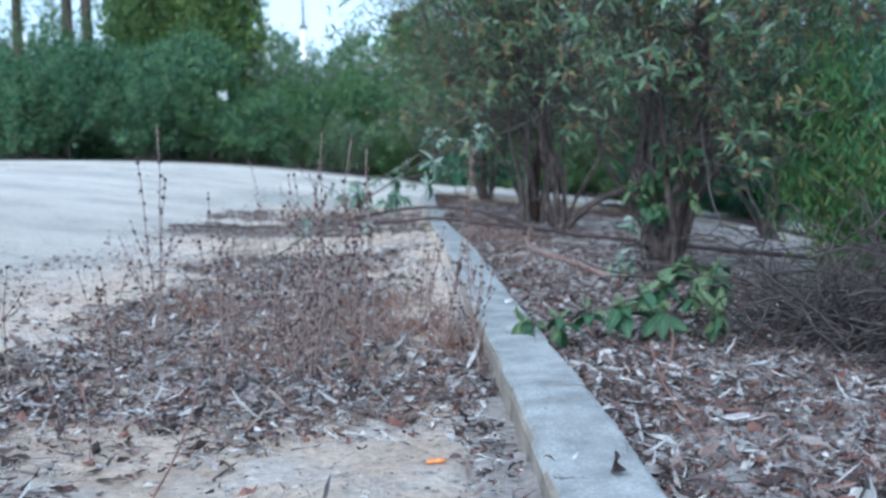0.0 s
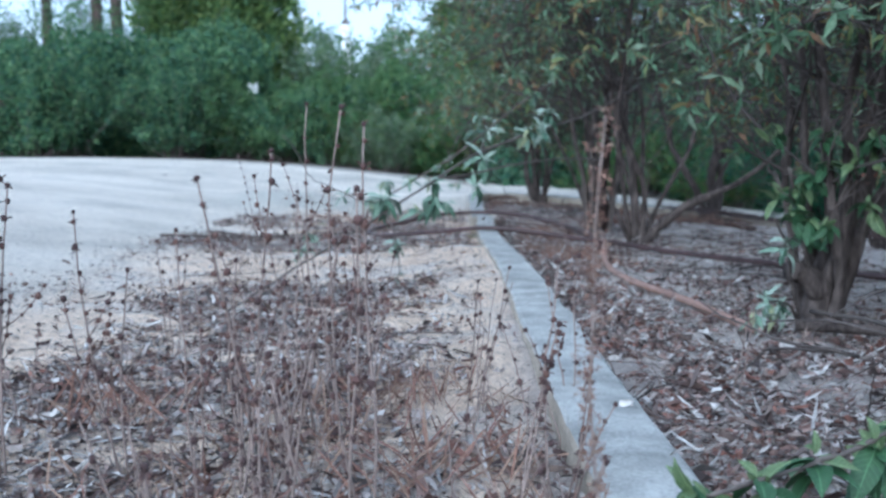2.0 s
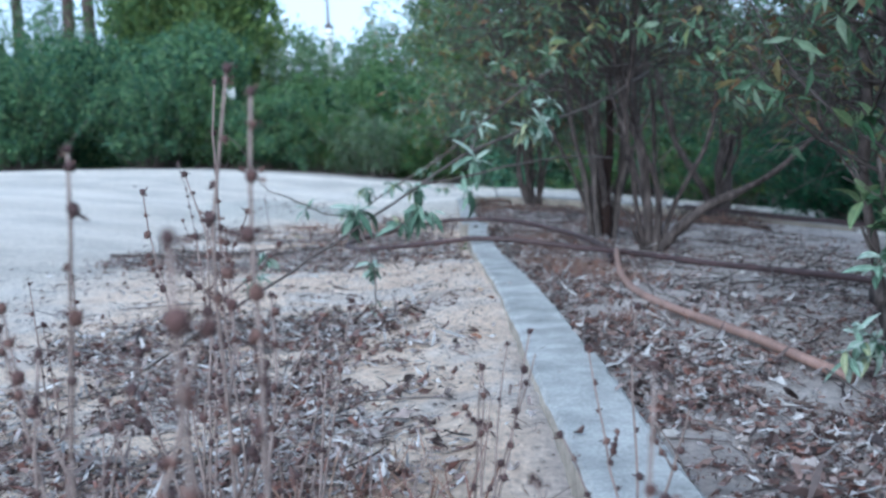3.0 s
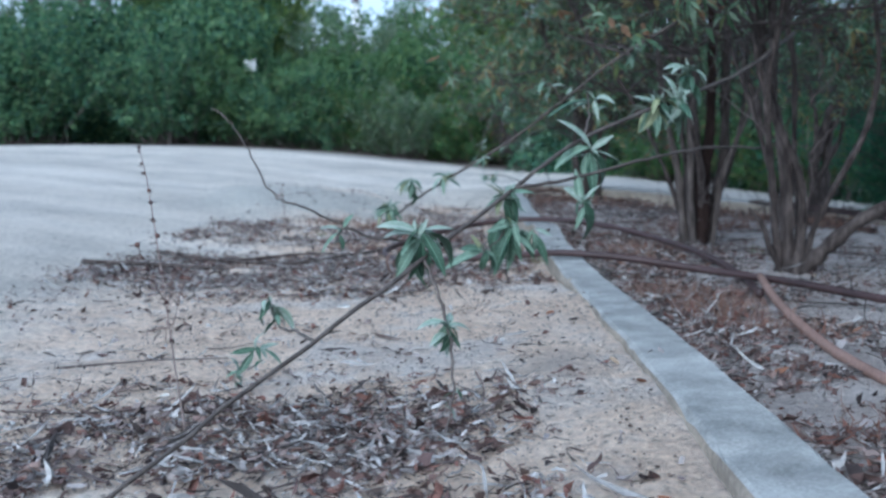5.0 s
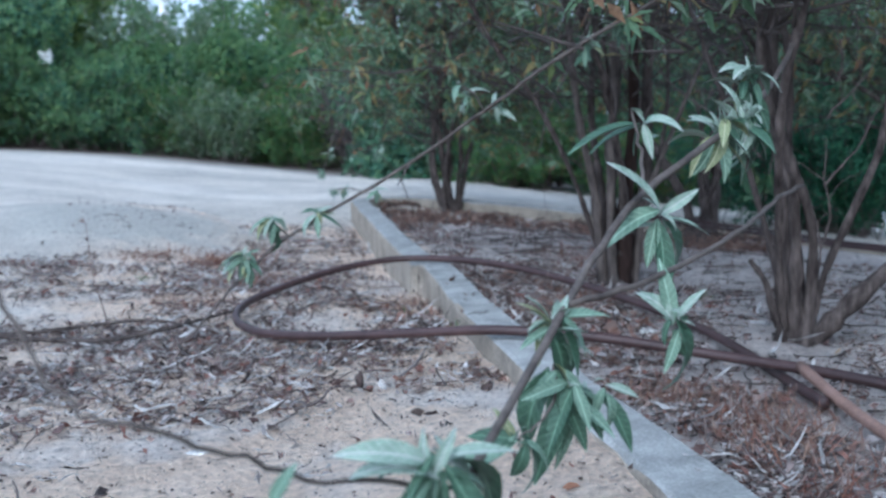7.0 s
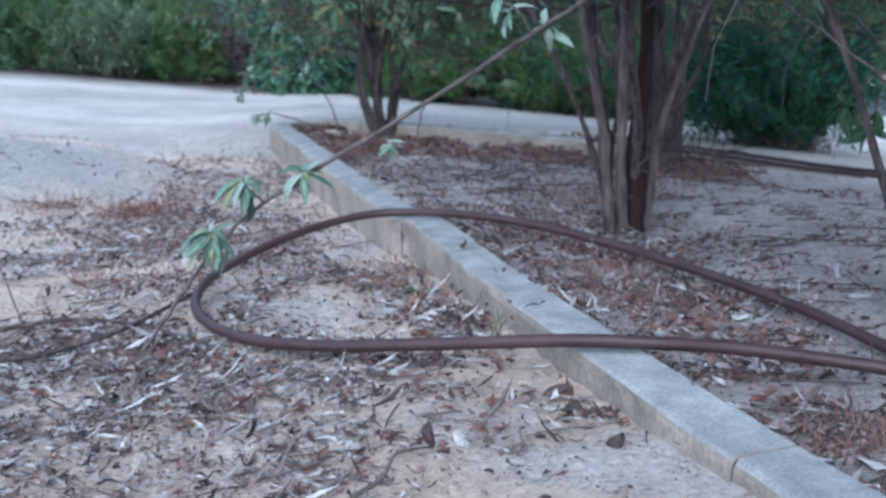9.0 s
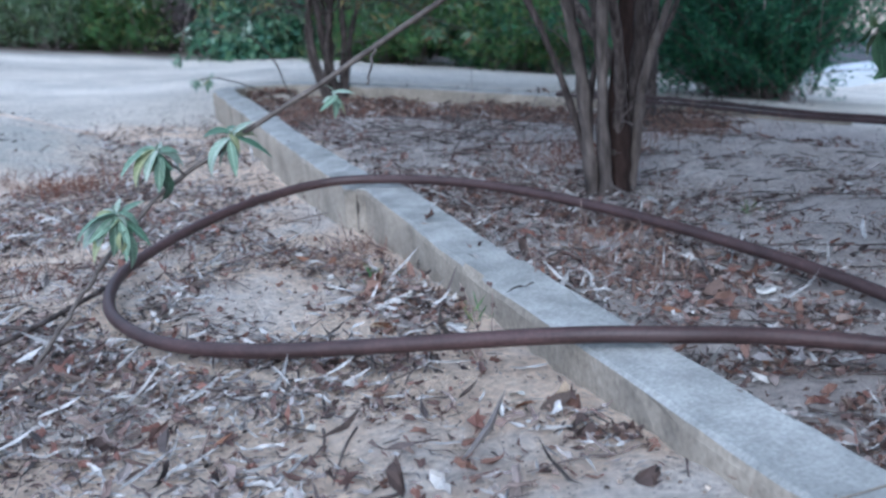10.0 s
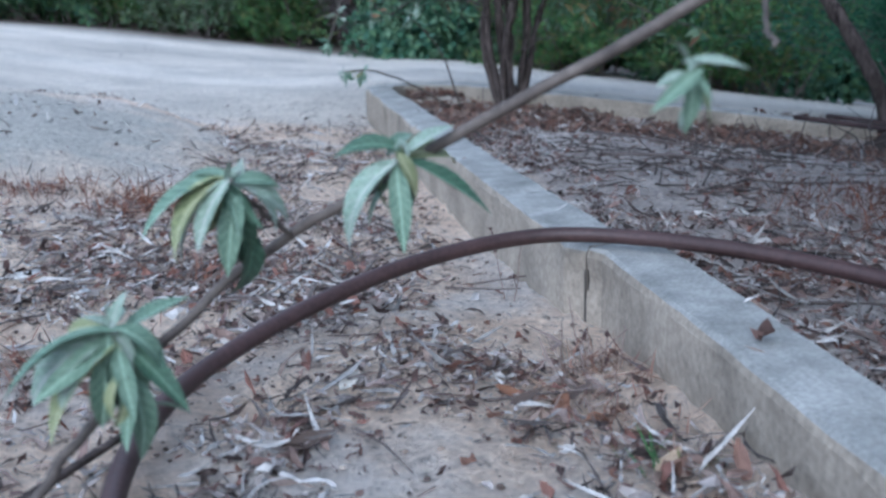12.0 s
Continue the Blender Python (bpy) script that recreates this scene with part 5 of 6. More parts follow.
leafy_branch("arching_branch", 6, [
    ([(0.80, 7.12, 0.82), (0.5, 6.62, 0.665), (0.22, 6.15, 0.575), (-0.05, 5.83, 0.485), (-0.2, 5.608, 0.399), (-0.4, 5.246, 0.278), (-0.6, 4.89, 0.158), (-0.78, 4.55, 0.05), (-0.86, 4.42, 0.0)], 0.0065, 0.003),
    ([(-0.38, 5.28, 0.29), (-0.493, 5.24, 0.32), (-0.572, 5.2, 0.36), (-0.626, 5.18, 0.389), (-0.666, 5.17, 0.413), (-0.704, 5.18, 0.49), (-0.737, 5.19, 0.537), (-0.759, 5.2, 0.56), (-0.775, 5.21, 0.566)], 0.0023, 0.0011),
    ([(-0.40, 5.24, 0.275), (-0.375, 5.2, 0.22), (-0.355, 5.16, 0.15), (-0.345, 5.08, 0.07), (-0.36, 5.0, 0.005)], 0.0036, 0.002)] + [
    ([(-0.56, 4.96, 0.18), (-0.62, 5.08, 0.175), (-0.665, 5.17, 0.17), (-0.68, 5.19, 0.20)], 0.003, 0.002),
    ([(-0.22, 5.57, 0.385), (-0.08, 5.66, 0.40), (0.10, 5.85, 0.43), (0.32, 6.2, 0.445), (0.55, 6.6, 0.43)], 0.004, 0.0035),
    ([(-0.22, 5.57, 0.385), (-0.24, 5.55, 0.34), (-0.25, 5.52, 0.29), (-0.294, 5.50, 0.258)], 0.0022, 0.0012),
    ([(-0.52, 5.10, 0.355), (-0.53, 5.11, 0.345), (-0.54, 5.11, 0.338)], 0.002, 0.0015),
    ([(-0.05, 5.83, 0.485), (-0.03, 5.90, 0.54), (-0.03, 5.94, 0.60)], 0.003, 0.002),
    ([(0.3, 6.28, 0.60), (0.28, 6.24, 0.63), (0.27, 6.22, 0.655)], 0.003, 0.002)],
    [
     ((0.16, 6.08, 0.57), (0.3, -0.2, 0.5), 16, 0.095, 0.7)] + [((0.23, 6.14, 0.58), (0.3, -0.4, 0.3), 16, 0.095, 0.8), ((0.27, 6.22, 0.655), (0.3, -0.2, 0.5), 13, 0.09, 0.7),
     ((-0.68, 5.19, 0.205), (-0.2, 0.0, 0.7), 8, 0.06, 0.7), ((-0.355, 5.16, 0.16), (0.1, -0.2, 0.6), 12, 0.06, 0.8), ((-0.345, 5.06, 0.06), (0.3, 0.1, 0.4), 4, 0.03, 0.3)],
    "long arching branch with sage green leaves over the sand", group="drooping branches", sprays=(
        ((-0.405, 5.250, 0.324), ((-0.061, 0.032, 0.027, 1), (-0.029, -0.078, 0.041, 0), (-0.033, -0.104, 0.011, 2), (-0.005, -0.086, 0.009, 2), (0.044, -0.072, 0.025, 2), (0.075, -0.032, -0.033, 1), (0.058, 0.007, 0.012, 1), (0.003, 0.026, 0.005, 1), (-0.04, -0.023, 0.046, 0), (0.092, -0.017, -0.075, 2), (-0.035, 0.012, -0.022, 2))),
        ((-0.458, 5.220, 0.290), ((-0.024, -0.039, 0.009, 4),)),
        ((-0.245, 5.550, 0.374), ((-0.022, 0.035, 0.008, 1), (-0.021, 0.004, 0.013, 1), (0.06, 0.007, 0.018, 0), (0.046, -0.029, 0.027, 0), (0.028, -0.063, 0.021, 2), (-0.015, -0.044, 0.023, 3), (0.044, 0.029, -0.027, 1))),
        ((-0.246, 5.545, 0.365), ((-0.034, 0.037, 0.010, 3), (-0.013, 0.032, 0.004, 1), (0.045, 0.004, 0.02, 1), (0.034, -0.077, 0.018, 2), (-0.04, -0.013, 0.022, 0), (-0.023, -0.006, 0.03, 1), (0.057, -0.018, 0.01, 0), (0.016, 0.035, -0.01, 1))),
        ((-0.243, 5.540, 0.321), ((-0.056, -0.074, 0.02, 2), (-0.031, -0.071, 0.004, 2), (0.003, -0.083, 0.014, 2), (-0.033, -0.02, 0.02, 0), (0.026, -0.027, 0.022, 0), (-0.008, -0.047, 0.03, 0))),
        ((-0.215, 5.560, 0.290), ((0.034, -0.06, 0.012, 2), (0.025, -0.014, 0.02, 0), (0.003, -0.039, 0.015, 0), (0.043, -0.002, 0.0, 2))),
        ((-0.294, 5.500, 0.258), ((0.044, -0.051, 0.01, 2), (-0.078, -0.029, 0.012, 0), (-0.014, -0.045, 0.016, 2), (-0.049, 0.019, 0.012, 2), (-0.019, 0.034, 0.006, 3))),
        ((-0.409, 5.245, 0.310), ((-0.057, 0.044, 0.01, 1), (-0.04, -0.061, 0.02, 0), (-0.056, -0.072, 0.008, 2), (-0.014, -0.074, 0.014, 2), (0.036, -0.063, 0.012, 2), (0.046, 0.011, 0.006, 0), (0.019, 0.034, 0.004, 1), (-0.005, 0.038, 0.0, 1), (-0.05, 0.02, -0.012, 2))),
        ((-0.232, 5.530, 0.305), ((-0.04, -0.062, 0.022, 2), (0.023, -0.06, 0.019, 2), (-0.051, -0.011, 0.021, 0), (0.011, -0.044, 0.031, 0), (-0.04, -0.091, 0.02, 2), (0.004, -0.094, 0, 0))),
        ((-0.186, 5.550, 0.295), ((0.033, -0.063, 0.021, 2), (0.016, -0.044, 0.024, 0), (0.037, -0.015, 0.008, 1))),
        ((-0.075, 5.650, 0.345), ((-0.03, 0.047, 0.011, 1), (-0.012, 0.075, 0, 0), (0.028, 0.038, 0.009, 1), (0.017, -0.004, 0.014, 1), (0.049, -0.089, 0.02, 2), (-0.022, -0.046, 0.02, 0), (0.04, -0.032, -0.02, 2))),
        ((-0.037, 5.800, 0.457), ((-0.091, -0.019, 0.037, 0), (-0.059, 0.071, 0.019, 1), (0.007, -0.098, 0.039, 2), (0.051, 0.026, 0.017, 1), (0.065, -0.087, 0.011, 2), (0.026, -0.007, 0.024, 1), (-0.026, -0.052, 0.035, 0), (0.061, -0.017, 0.013, 1))),
        ((-0.014, 5.940, 0.577), ((-0.013, 0.021, 0.007, 1), (0.019, 0.014, 0.009, 1), (0.004, -0.047, 0.028, 1), (-0.109, -0.024, 0.011, 2), (-0.066, -0.028, -0.029, 2), (0.038, 0.009, -0.019, 0))),
        ((-0.537, 5.110, 0.344), ((0.014, 0.028, 0.006, 0), (-0.031, -0.028, 0.012, 0), (0.011, -0.026, 0.011, 2), (-0.029, 0.014, 0.006, 1), (-0.003, 0.01, 0.008, 1))),
        ((-0.660, 4.980, 0.167), ((-0.04, -0.007, 0.008, 2), (-0.022, -0.04, 0.018, 0), (0.036, -0.022, 0.013, 0), (0.029, 0.022, 0.004, 1), (-0.007, 0.033, 0.003, 1), (0.011, -0.014, 0.014, 1))),
        ((-0.687, 4.930, 0.134), ((-0.024, -0.003, 0.005, 0), (0.007, -0.014, 0.009, 0), (0.01, 0.028, 0.003, 1), (0.021, 0.007, 0.007, 2)))))
leafy_branch("low_shoot", 7, [
    ([(0.86, 4.3, 0.02), (0.80, 3.6, 0.10), (0.72, 3.1, 0.13), (0.58, 2.80, 0.13), (0.40, 2.66, 0.10), (0.20, 2.54, 0.085)], 0.006, 0.003)],
    [((0.20, 2.54, 0.09), (-0.6, -0.3, 0.2), 9, 0.062, 0.6), ((0.28, 2.59, 0.09), (-0.3, -0.3, 0.5), 8, 0.062, 0.6), ((0.36, 2.64, 0.10), (-0.1, -0.3, 0.6), 8, 0.062, 0.6), ((0.45, 2.69, 0.105), (-0.3, 0.0, 0.6), 8, 0.08, 0.7), ((0.52, 2.75, 0.12), (0.1, -0.3, 0.6), 10, 0.08, 0.7),
     ((0.58, 2.80, 0.14), (0.1, -0.2, 0.8), 11, 0.08, 0.7), ((0.64, 2.9, 0.16), (0.2, 0, 0.8), 9, 0.08, 0.6)] + [((0.72, 3.1, 0.16), (0.3, 0.2, 0.6), 10, 0.075, 0.5), ((0.66, 2.75, 0.12), (0.2, -0.3, 0.6), 10, 0.08, 0.6), ((0.74, 2.85, 0.17), (0.3, -0.2, 0.6), 10, 0.08, 0.6), ((0.70, 2.68, 0.07), (0.3, -0.4, 0.4), 9, 0.08, 0.7), ((0.78, 2.95, 0.12), (0.4, 0.0, 0.6), 10, 0.08, 0.6), ((0.56, 2.7, 0.08), (0.0, -0.4, 0.4), 9, 0.075, 0.7)],
    "low shoot with fresh green leaves lying over the kerb", group="low green shoots", kind_set=BROAD_LEAVES)
leafy_branch("low_shoot", 8, [
    ([(0.84, 4.35, -0.01), (0.78, 4.25, 0.05), (0.70, 4.16, 0.07)], 0.005, 0.003), ([(0.84, 4.35, -0.01), (0.80, 4.28, 0.12), (0.76, 4.2, 0.22)], 0.005, 0.003)],
    [((0.70, 4.16, 0.08), (-0.3, -0.2, 0.5), 10, 0.07, 0.5), ((0.75, 4.2, 0.06), (0.1, -0.3, 0.5), 10, 0.07, 0.5), ((0.66, 4.1, 0.05), (-0.3, -0.1, 0.5), 8, 0.065, 0.4), ((0.76, 4.2, 0.22), (0, -0.2, 0.6), 9, 0.07, 0.6)],
    "small green leafy shoot at the foot of a tree", group="low green shoots")
leafy_branch("hanging_twig", 11, [([(0.5, 12.0, 0.95), (0.2, 11.85, 0.98), (-0.1, 11.7, 0.84), (-0.3, 11.55, 0.6), (-0.42, 11.42, 0.3)], 0.006, 0.0025), ([(-0.1, 11.7, 0.84), (-0.2, 11.6, 0.6), (-0.22, 11.55, 0.4)], 0.003, 0.002), ([(0.2, 11.85, 0.98), (0.05, 11.7, 0.7), (0.0, 11.65, 0.45)], 0.003, 0.002)],
    [((-0.42, 11.42, 0.3), (-0.1, 0, -0.6), 8, 0.07, 0.8), ((-0.36, 11.48, 0.42), (0.2, -0.2, -0.3), 6, 0.07, 0.9), ((-0.22, 11.55, 0.4), (0.1, -0.2, -0.5), 7, 0.07, 0.8), ((0.0, 11.65, 0.45), (0.1, -0.2, -0.5), 8, 0.07, 0.8), ((-0.05, 11.68, 0.6), (-0.2, -0.2, -0.2), 6, 0.07, 0.7), ((-0.18, 11.62, 0.68), (-0.3, -0.1, 0.1), 6, 0.07, 0.7)],
    "thin twig with sparse hanging olive leaves over the kerb bend", group="drooping branches")
leafy_branch("hanging_twig", 12, [([(0.80, 7.14, 0.80), (0.86, 7.32, 0.70), (0.86, 7.42, 0.51), (0.83, 7.42, 0.33)], 0.004, 0.002), ([(0.86, 7.42, 0.51), (0.82, 7.45, 0.46), (0.79, 7.47, 0.42)], 0.0025, 0.0015)],
    [((0.79, 7.46, 0.43), (-0.3, 0.1, 0.2), 7, 0.085, 0.8), ((0.84, 7.42, 0.38), (0.0, 0.0, -0.5), 6, 0.085, 0.8), ((0.87, 7.40, 0.56), (0.1, -0.2, 0.2), 7, 0.085, 0.7)],
    "thin twig with a few dark hanging leaves", group="drooping branches", kind_set=BROAD_LEAVES)
low = np.random.default_rng(90)
leafy_branch("low_shoot", 10, [([(0.92, 4.45, 0.0), (0.86, 4.36, 0.2), (0.80, 4.30, 0.42)], 0.008, 0.004), ([(0.93, 4.42, 0.2), (0.96, 4.34, 0.35), (1.02, 4.3, 0.46)], 0.006, 0.003), ([(0.88, 4.4, 0.1), (0.80, 4.34, 0.22), (0.76, 4.3, 0.28)], 0.006, 0.003)],
    [((low.uniform(0.75, 1.06), low.uniform(4.24, 4.38), low.uniform(0.22, 0.52)), (low.normal(0, 0.4), -0.3, 0.5), 7, 0.07, 0.8) for _ in range(15)],
    "fresh green leafy shoots round a stout trunk", group="low green shoots", kind_set=BROAD_LEAVES)
leafy_branch("low_shoot", 9, [([(0.15, 11.75, -0.01), (-0.02, 11.6, 0.10), (-0.22, 11.4, 0.19), (-0.36, 11.25, 0.20)], 0.005, 0.003), ([(0.2, 11.75, -0.01), (0.1, 11.65, 0.25), (-0.05, 11.5, 0.42)], 0.005, 0.003)],
    [((-0.36, 11.25, 0.20), (-0.5, -0.2, 0.2), 9, 0.07, 0.6), ((-0.28, 11.33, 0.19), (0.1, -0.3, 0.2), 8, 0.065, 0.8), ((-0.05, 11.5, 0.42), (-0.2, -0.2, 0.5), 9, 0.07, 0.5)],
    "thin leafy shoot leaning over the kerb bend", group="low green shoots")


# ---- dry weeds ----
def ball():
    g = (1 + 5 ** 0.5) / 2
    v = unit([(-1, g, 0), (1, g, 0), (-1, -g, 0), (1, -g, 0), (0, -1, g), (0, 1, g), (0, -1, -g), (0, 1, -g), (g, 0, -1), (g, 0, 1), (-g, 0, -1), (-g, 0, 1)])
    f = [(a, b, c) for a, b, c in itertools.combinations(range(12), 3) if max(np.linalg.norm(v[a] - v[b]), np.linalg.norm(v[b] - v[c]), np.linalg.norm(v[a] - v[c])) < 1.1]
    return v, [t if np.dot(np.cross(v[t[1]] - v[t[0]], v[t[2]] - v[t[0]]), v[t[0]]) > 0 else t[::-1] for t in f]


BALL = ball()


def weed(x, y, seed, height, stalks, spread=0.25, heads=1.0, thick=1.0, label="", lean=None):
    rng = np.random.default_rng(seed)
    z0 = float(ground_z(x, y)) - 0.01
    ob = empty("dry_weed", x, y, z0)
    tagged(ob, label or "dry brown weed stalks with small dark seed heads", "weed", group="dry weeds")
    for s in range(stalks):
        a = rng.uniform(0, 2 * math.pi)
        h = height * (1.0 if s == 0 else rng.uniform(0.55, 1.0))
        ln = branch_line(rng, (0.012 * math.cos(a), 0.012 * math.sin(a), 0), lean if lean and s == 0 else (spread * math.cos(a), spread * math.sin(a), 1), h, 0.0 if lean else 0.03, 0.03 if lean else 0.06, 9)
        b, hb = Builder(), Builder()
        tube(b, ln, np.linspace(0.0020, 0.0011, len(ln)) * thick, 6)
        nodes = smooth_line(ln, 4)
        run = np.concatenate([[0], np.cumsum(np.linalg.norm(np.diff(nodes, axis=0), axis=1))])
        spots, at = [nodes[-1]], rng.uniform(0.25, 0.45) * h
        while at < run[-1]:
            p = np.array([np.interp(at, run, nodes[:, k]) for k in range(3)])
            spots.append(p + rand_dir(rng, 1)[0] * 0.003)
            if rng.uniform() < 0.16 and at < 0.75 * run[-1]:
                tw = branch_line(rng, p, rand_dir(rng, 1, 0.5, 0.9)[0], rng.uniform(0.05, 0.13) * (h / 0.4), 0.12, 0.08, 5)
                tube(b, tw, np.linspace(0.0013, 0.0008, len(tw)) * thick, 4)
                spots += [tw[2], tw[3], tw[4], tw[5]]
            at += rng.uniform(0.024, 0.05)
        if heads > 1:
            at = np.arange(0.3 * h, run[-1], 0.0035)
            spots = np.stack([np.interp(at, run, nodes[:, k]) for k in range(3)], -1) + rng.normal(0, 0.0045, (len(at), 3))
        stalk = part("stalk", b, WEED, ob)
        if heads > 0:
            spots = np.array(spots)
            spots = spots[rng.uniform(0, 1, len(spots)) < heads]
            size = rng.uniform(0.6, 1.2, len(spots)) * 0.0072 * min(1.25, thick)
            if heads <= 1:
                # round dry heads with ragged bracts below
                for c, r in zip(spots, size * 0.60):
                    v = c + BALL[0] * r * rng.uniform(0.78, 1.18, (len(BALL[0]), 1)) * np.array([1, 1, 1.15])
                    hb.add(v, BALL[1])
            for k in range(4 if heads <= 1 else 8):
                d = rand_dir(rng, len(spots), -0.8, 0.6)
                r = size * rng.uniform(0.9, 1.4, len(spots))
                leaves(hb, spots + d * (0.4 * r)[:, None], d, rand_dir(rng, len(spots)), 0.75 * r, 0.3 * r, LEAF_FOLD, 0.4)
            if len(spots):
                tagged(part("seed_head", hb, STRAW if heads > 1 else SEEDHEAD, stalk, smooth=False), kind="stuff")
    return ob


wr = np.random.default_rng(77)
# tall plants
weed(-0.805, 2.95, 330, 0.63, 1, 0.03, 0.8, 1.15, "tall thin dry weed stalk with sparse seed heads", (-0.06, 0.02, 1.0))
weed(-0.385, 3.50, 331, 0.60, 1, 0.02, 0.9, 1.1)
weed(-0.81, 3.9, 332, 0.30, 3, 0.16, 0.6, 1.0)
weed(-0.80, 2.96, 301, 0.53, 2, 0.05, 1.0, 1.2, "", (0.0, 0.05, 1.0))
weed(-0.96, 2.98, 333, 0.24, 2, 0.08, 1.0, 1.0)
weed(-0.92, 3.3, 334, 0.30, 2, 0.10, 1.0, 1.0)
weed(-0.27, 3.02, 302, 0.58, 2, 0.09, 1.0, 1.25)
weed(-0.20, 2.71, 317, 0.54, 2, 0.08, 1.0, 1.25)
weed(-0.22, 2.52, 318, 0.47, 2, 0.10, 1.0, 1.2)
weed(-0.43, 3.43, 319, 0.47, 2, 0.10, 1.0, 1.1)
weed(-0.31, 2.74, 320, 0.42, 2, 0.15, 1.0, 1.2)
weed(-0.60, 2.95, 321, 0.44, 3, 0.16, 1.0, 1.1)
weed(-0.50, 2.95, 322, 0.40, 2, 0.14, 1.0, 1.1)
weed(-0.33, 2.62, 315, 0.50, 1, 0.06, 1.0, 1.0)
weed(-0.41, 2.87, 316, 0.53, 3, 0.08, 1.0, 1.2)
weed(0.0, 2.62, 323, 0.36, 2, 0.06, 1.0, 1.1)
weed(-0.36, 3.42, 303, 0.50, 2, 0.12, 1.0, 1.0)
weed(0.085, 2.27, 304, 0.53, 1, 0.05, 2.0, 0.9, "tall tan dry weed with a thick seed head beside the kerb")
weed(-0.80, 5.04, 305, 0.66, 1, 0.25, 1.0, 1.0, "", (-0.128, 0.284, 0.43))
weed(-1.12, 5.9, 306, 0.30, 2, 0.25, 1.0, 1.0)
weed(-1.15, 7.9, 307, 0.36, 1, 0.3, 0.2, 1.3)
weed(-0.98, 2.3, 309, 0.30, 2, 0.2)
weed(-0.62, 1.75, 310, 0.22, 2, 0.3)
weed(0.10, 3.2, 311, 0.30, 4, 0.22)
weed(0.06, 2.75, 312, 0.27, 5, 0.25)
weed(0.02, 2.45, 313, 0.24, 4, 0.3)
weed(0.42, 3.35, 314, 0.22, 2, 0.3, 0.5)
for i in range(22):
    wx = wr.uniform(-0.80, -0.03)
    wy = wr.uniform(2.25, 3.45)
    if abs(wx + 0.1 + 0.02 * wy) < 0.07:
        wx -= 0.15
    weed(wx, wy, 400 + i, wr.uniform(0.18, 0.36), int(wr.integers(2, 5)), wr.uniform(0.12, 0.4), 0.65)
for wx, wy, h in ((0.02, 7.35, 0.13), (-0.13, 7.25, 0.12), (0.22, 7.7, 0.14), (-0.2, 8.6, 0.14), (-0.17, 8.15, 0.12), (0.35, 8.15, 0.17), (-0.6, 9.3, 0.15), (1.1, 9.3, 0.3), (0.8, 10.2, 0.3)):
    weed(wx, wy, int(900 + wx * 100 + wy * 10), h, 2, 0.2, 0.4, 0.8, "short dry grass stalk")


def tuft(x, y, seed, r, h, n, material, name, label, category):
    """A tuft of thin dry blades."""
    rng = np.random.default_rng(seed)
    ob = empty(name, x, y, float(ground_z(x, y)))
    tagged(ob, label, category)
    b = Builder()
    p = np.column_stack([rng.normal(0, r, (n, 2)), np.zeros(n)])
    d = np.column_stack([rng.normal(0, 0.6, (n, 2)), rng.uniform(0.3, 1, n)])
    L = rng.uniform(0.4, 1.1, n) * h
    leaves(b, p, d, rand_dir(rng, n), L, 0.03 * L + 0.0016, LEAF_FULL, rng.uniform(-0.1, 0.5, n))
    tagged(part("blade", b, material, ob, smooth=False), kind="stuff")
    for _ in range(7 if n > 70 else 0):
        b = Builder()
        tube(b, branch_line(rng, (rng.normal(0, r), rng.normal(0, r), 0), (rng.normal(0, 0.4), rng.normal(0, 0.4), 1), h * rng.uniform(0.9, 1.5), -0.03, 0.1, 5), np.linspace(0.0016, 0.0009, 6), 5)
        part("stalk", b, WEED, ob)
    return ob


for tx, ty, sd, r, h, n in ((-0.28, 2.55, 1, 0.12, 0.10, 100), (-0.12, 2.9, 2, 0.11, 0.12, 120), (-0.35, 3.15, 3, 0.13, 0.12, 110), (-0.55, 2.7, 4, 0.12, 0.10, 90), (0.02, 2.6, 5, 0.05, 0.10, 140), (-0.2, 3.35, 6, 0.1, 0.10, 150), (-0.75, 3.3, 7, 0.08, 0.14, 90)):
    tuft(tx, ty, 500 + sd, r, h, n, STRAW, "dry_tuft", "rusty tuft of dry grass among leaf litter", "grass tuft")
for tx, ty, sd, r, h, n in ((0.68, 9.2, 8, 0.18, 0.08, 320), (0.95, 9.25, 9, 0.14, 0.08, 260), (-0.95, 9.66, 10, 0.12, 0.09, 420), (-1.3, 9.7, 11, 0.12, 0.08, 200), (-0.95, 8.2, 22, 0.12, 0.05, 260), (-0.75, 8.75, 12, 0.1, 0.06, 120), (0.3, 5.9, 13, 0.09, 0.06, 120), (0.05 + 0.25, 6.35, 14, 0.06, 0.06, 90), (0.36, 5.0, 16, 0.08, 0.06, 90)):
    tuft(tx, ty, 500 + sd, r, h, n, RUST, "dry_tuft", "low rusty tuft of dry grass on the soil", "grass tuft")
for tx, ty, sd, r, h, n in ((1.5, 9.85, 41, 0.2, 0.10, 420), (1.7, 10.25, 42, 0.2, 0.10, 420), (0.22, 6.6, 43, 0.05, 0.05, 200), (0.34, 6.5, 31, 0.07, 0.05, 260), (0.30, 6.2, 32, 0.07, 0.06, 260), (0.42, 6.35, 33, 0.09, 0.05, 260), (0.46, 5.9, 34, 0.09, 0.06, 200), (0.22, 7.45, 35, 0.07, 0.05, 180), (0.33, 7.75, 36, 0.08, 0.05, 180), (-0.25, 7.95, 37, 0.07, 0.04, 160), (-0.16, 8.15, 38, 0.04, 0.06, 90)):
    tuft(tx, ty, 500 + sd, r, h, n, STRAW, "dry_tuft", "low tan tuft of dry grass among leaf litter", "grass tuft")
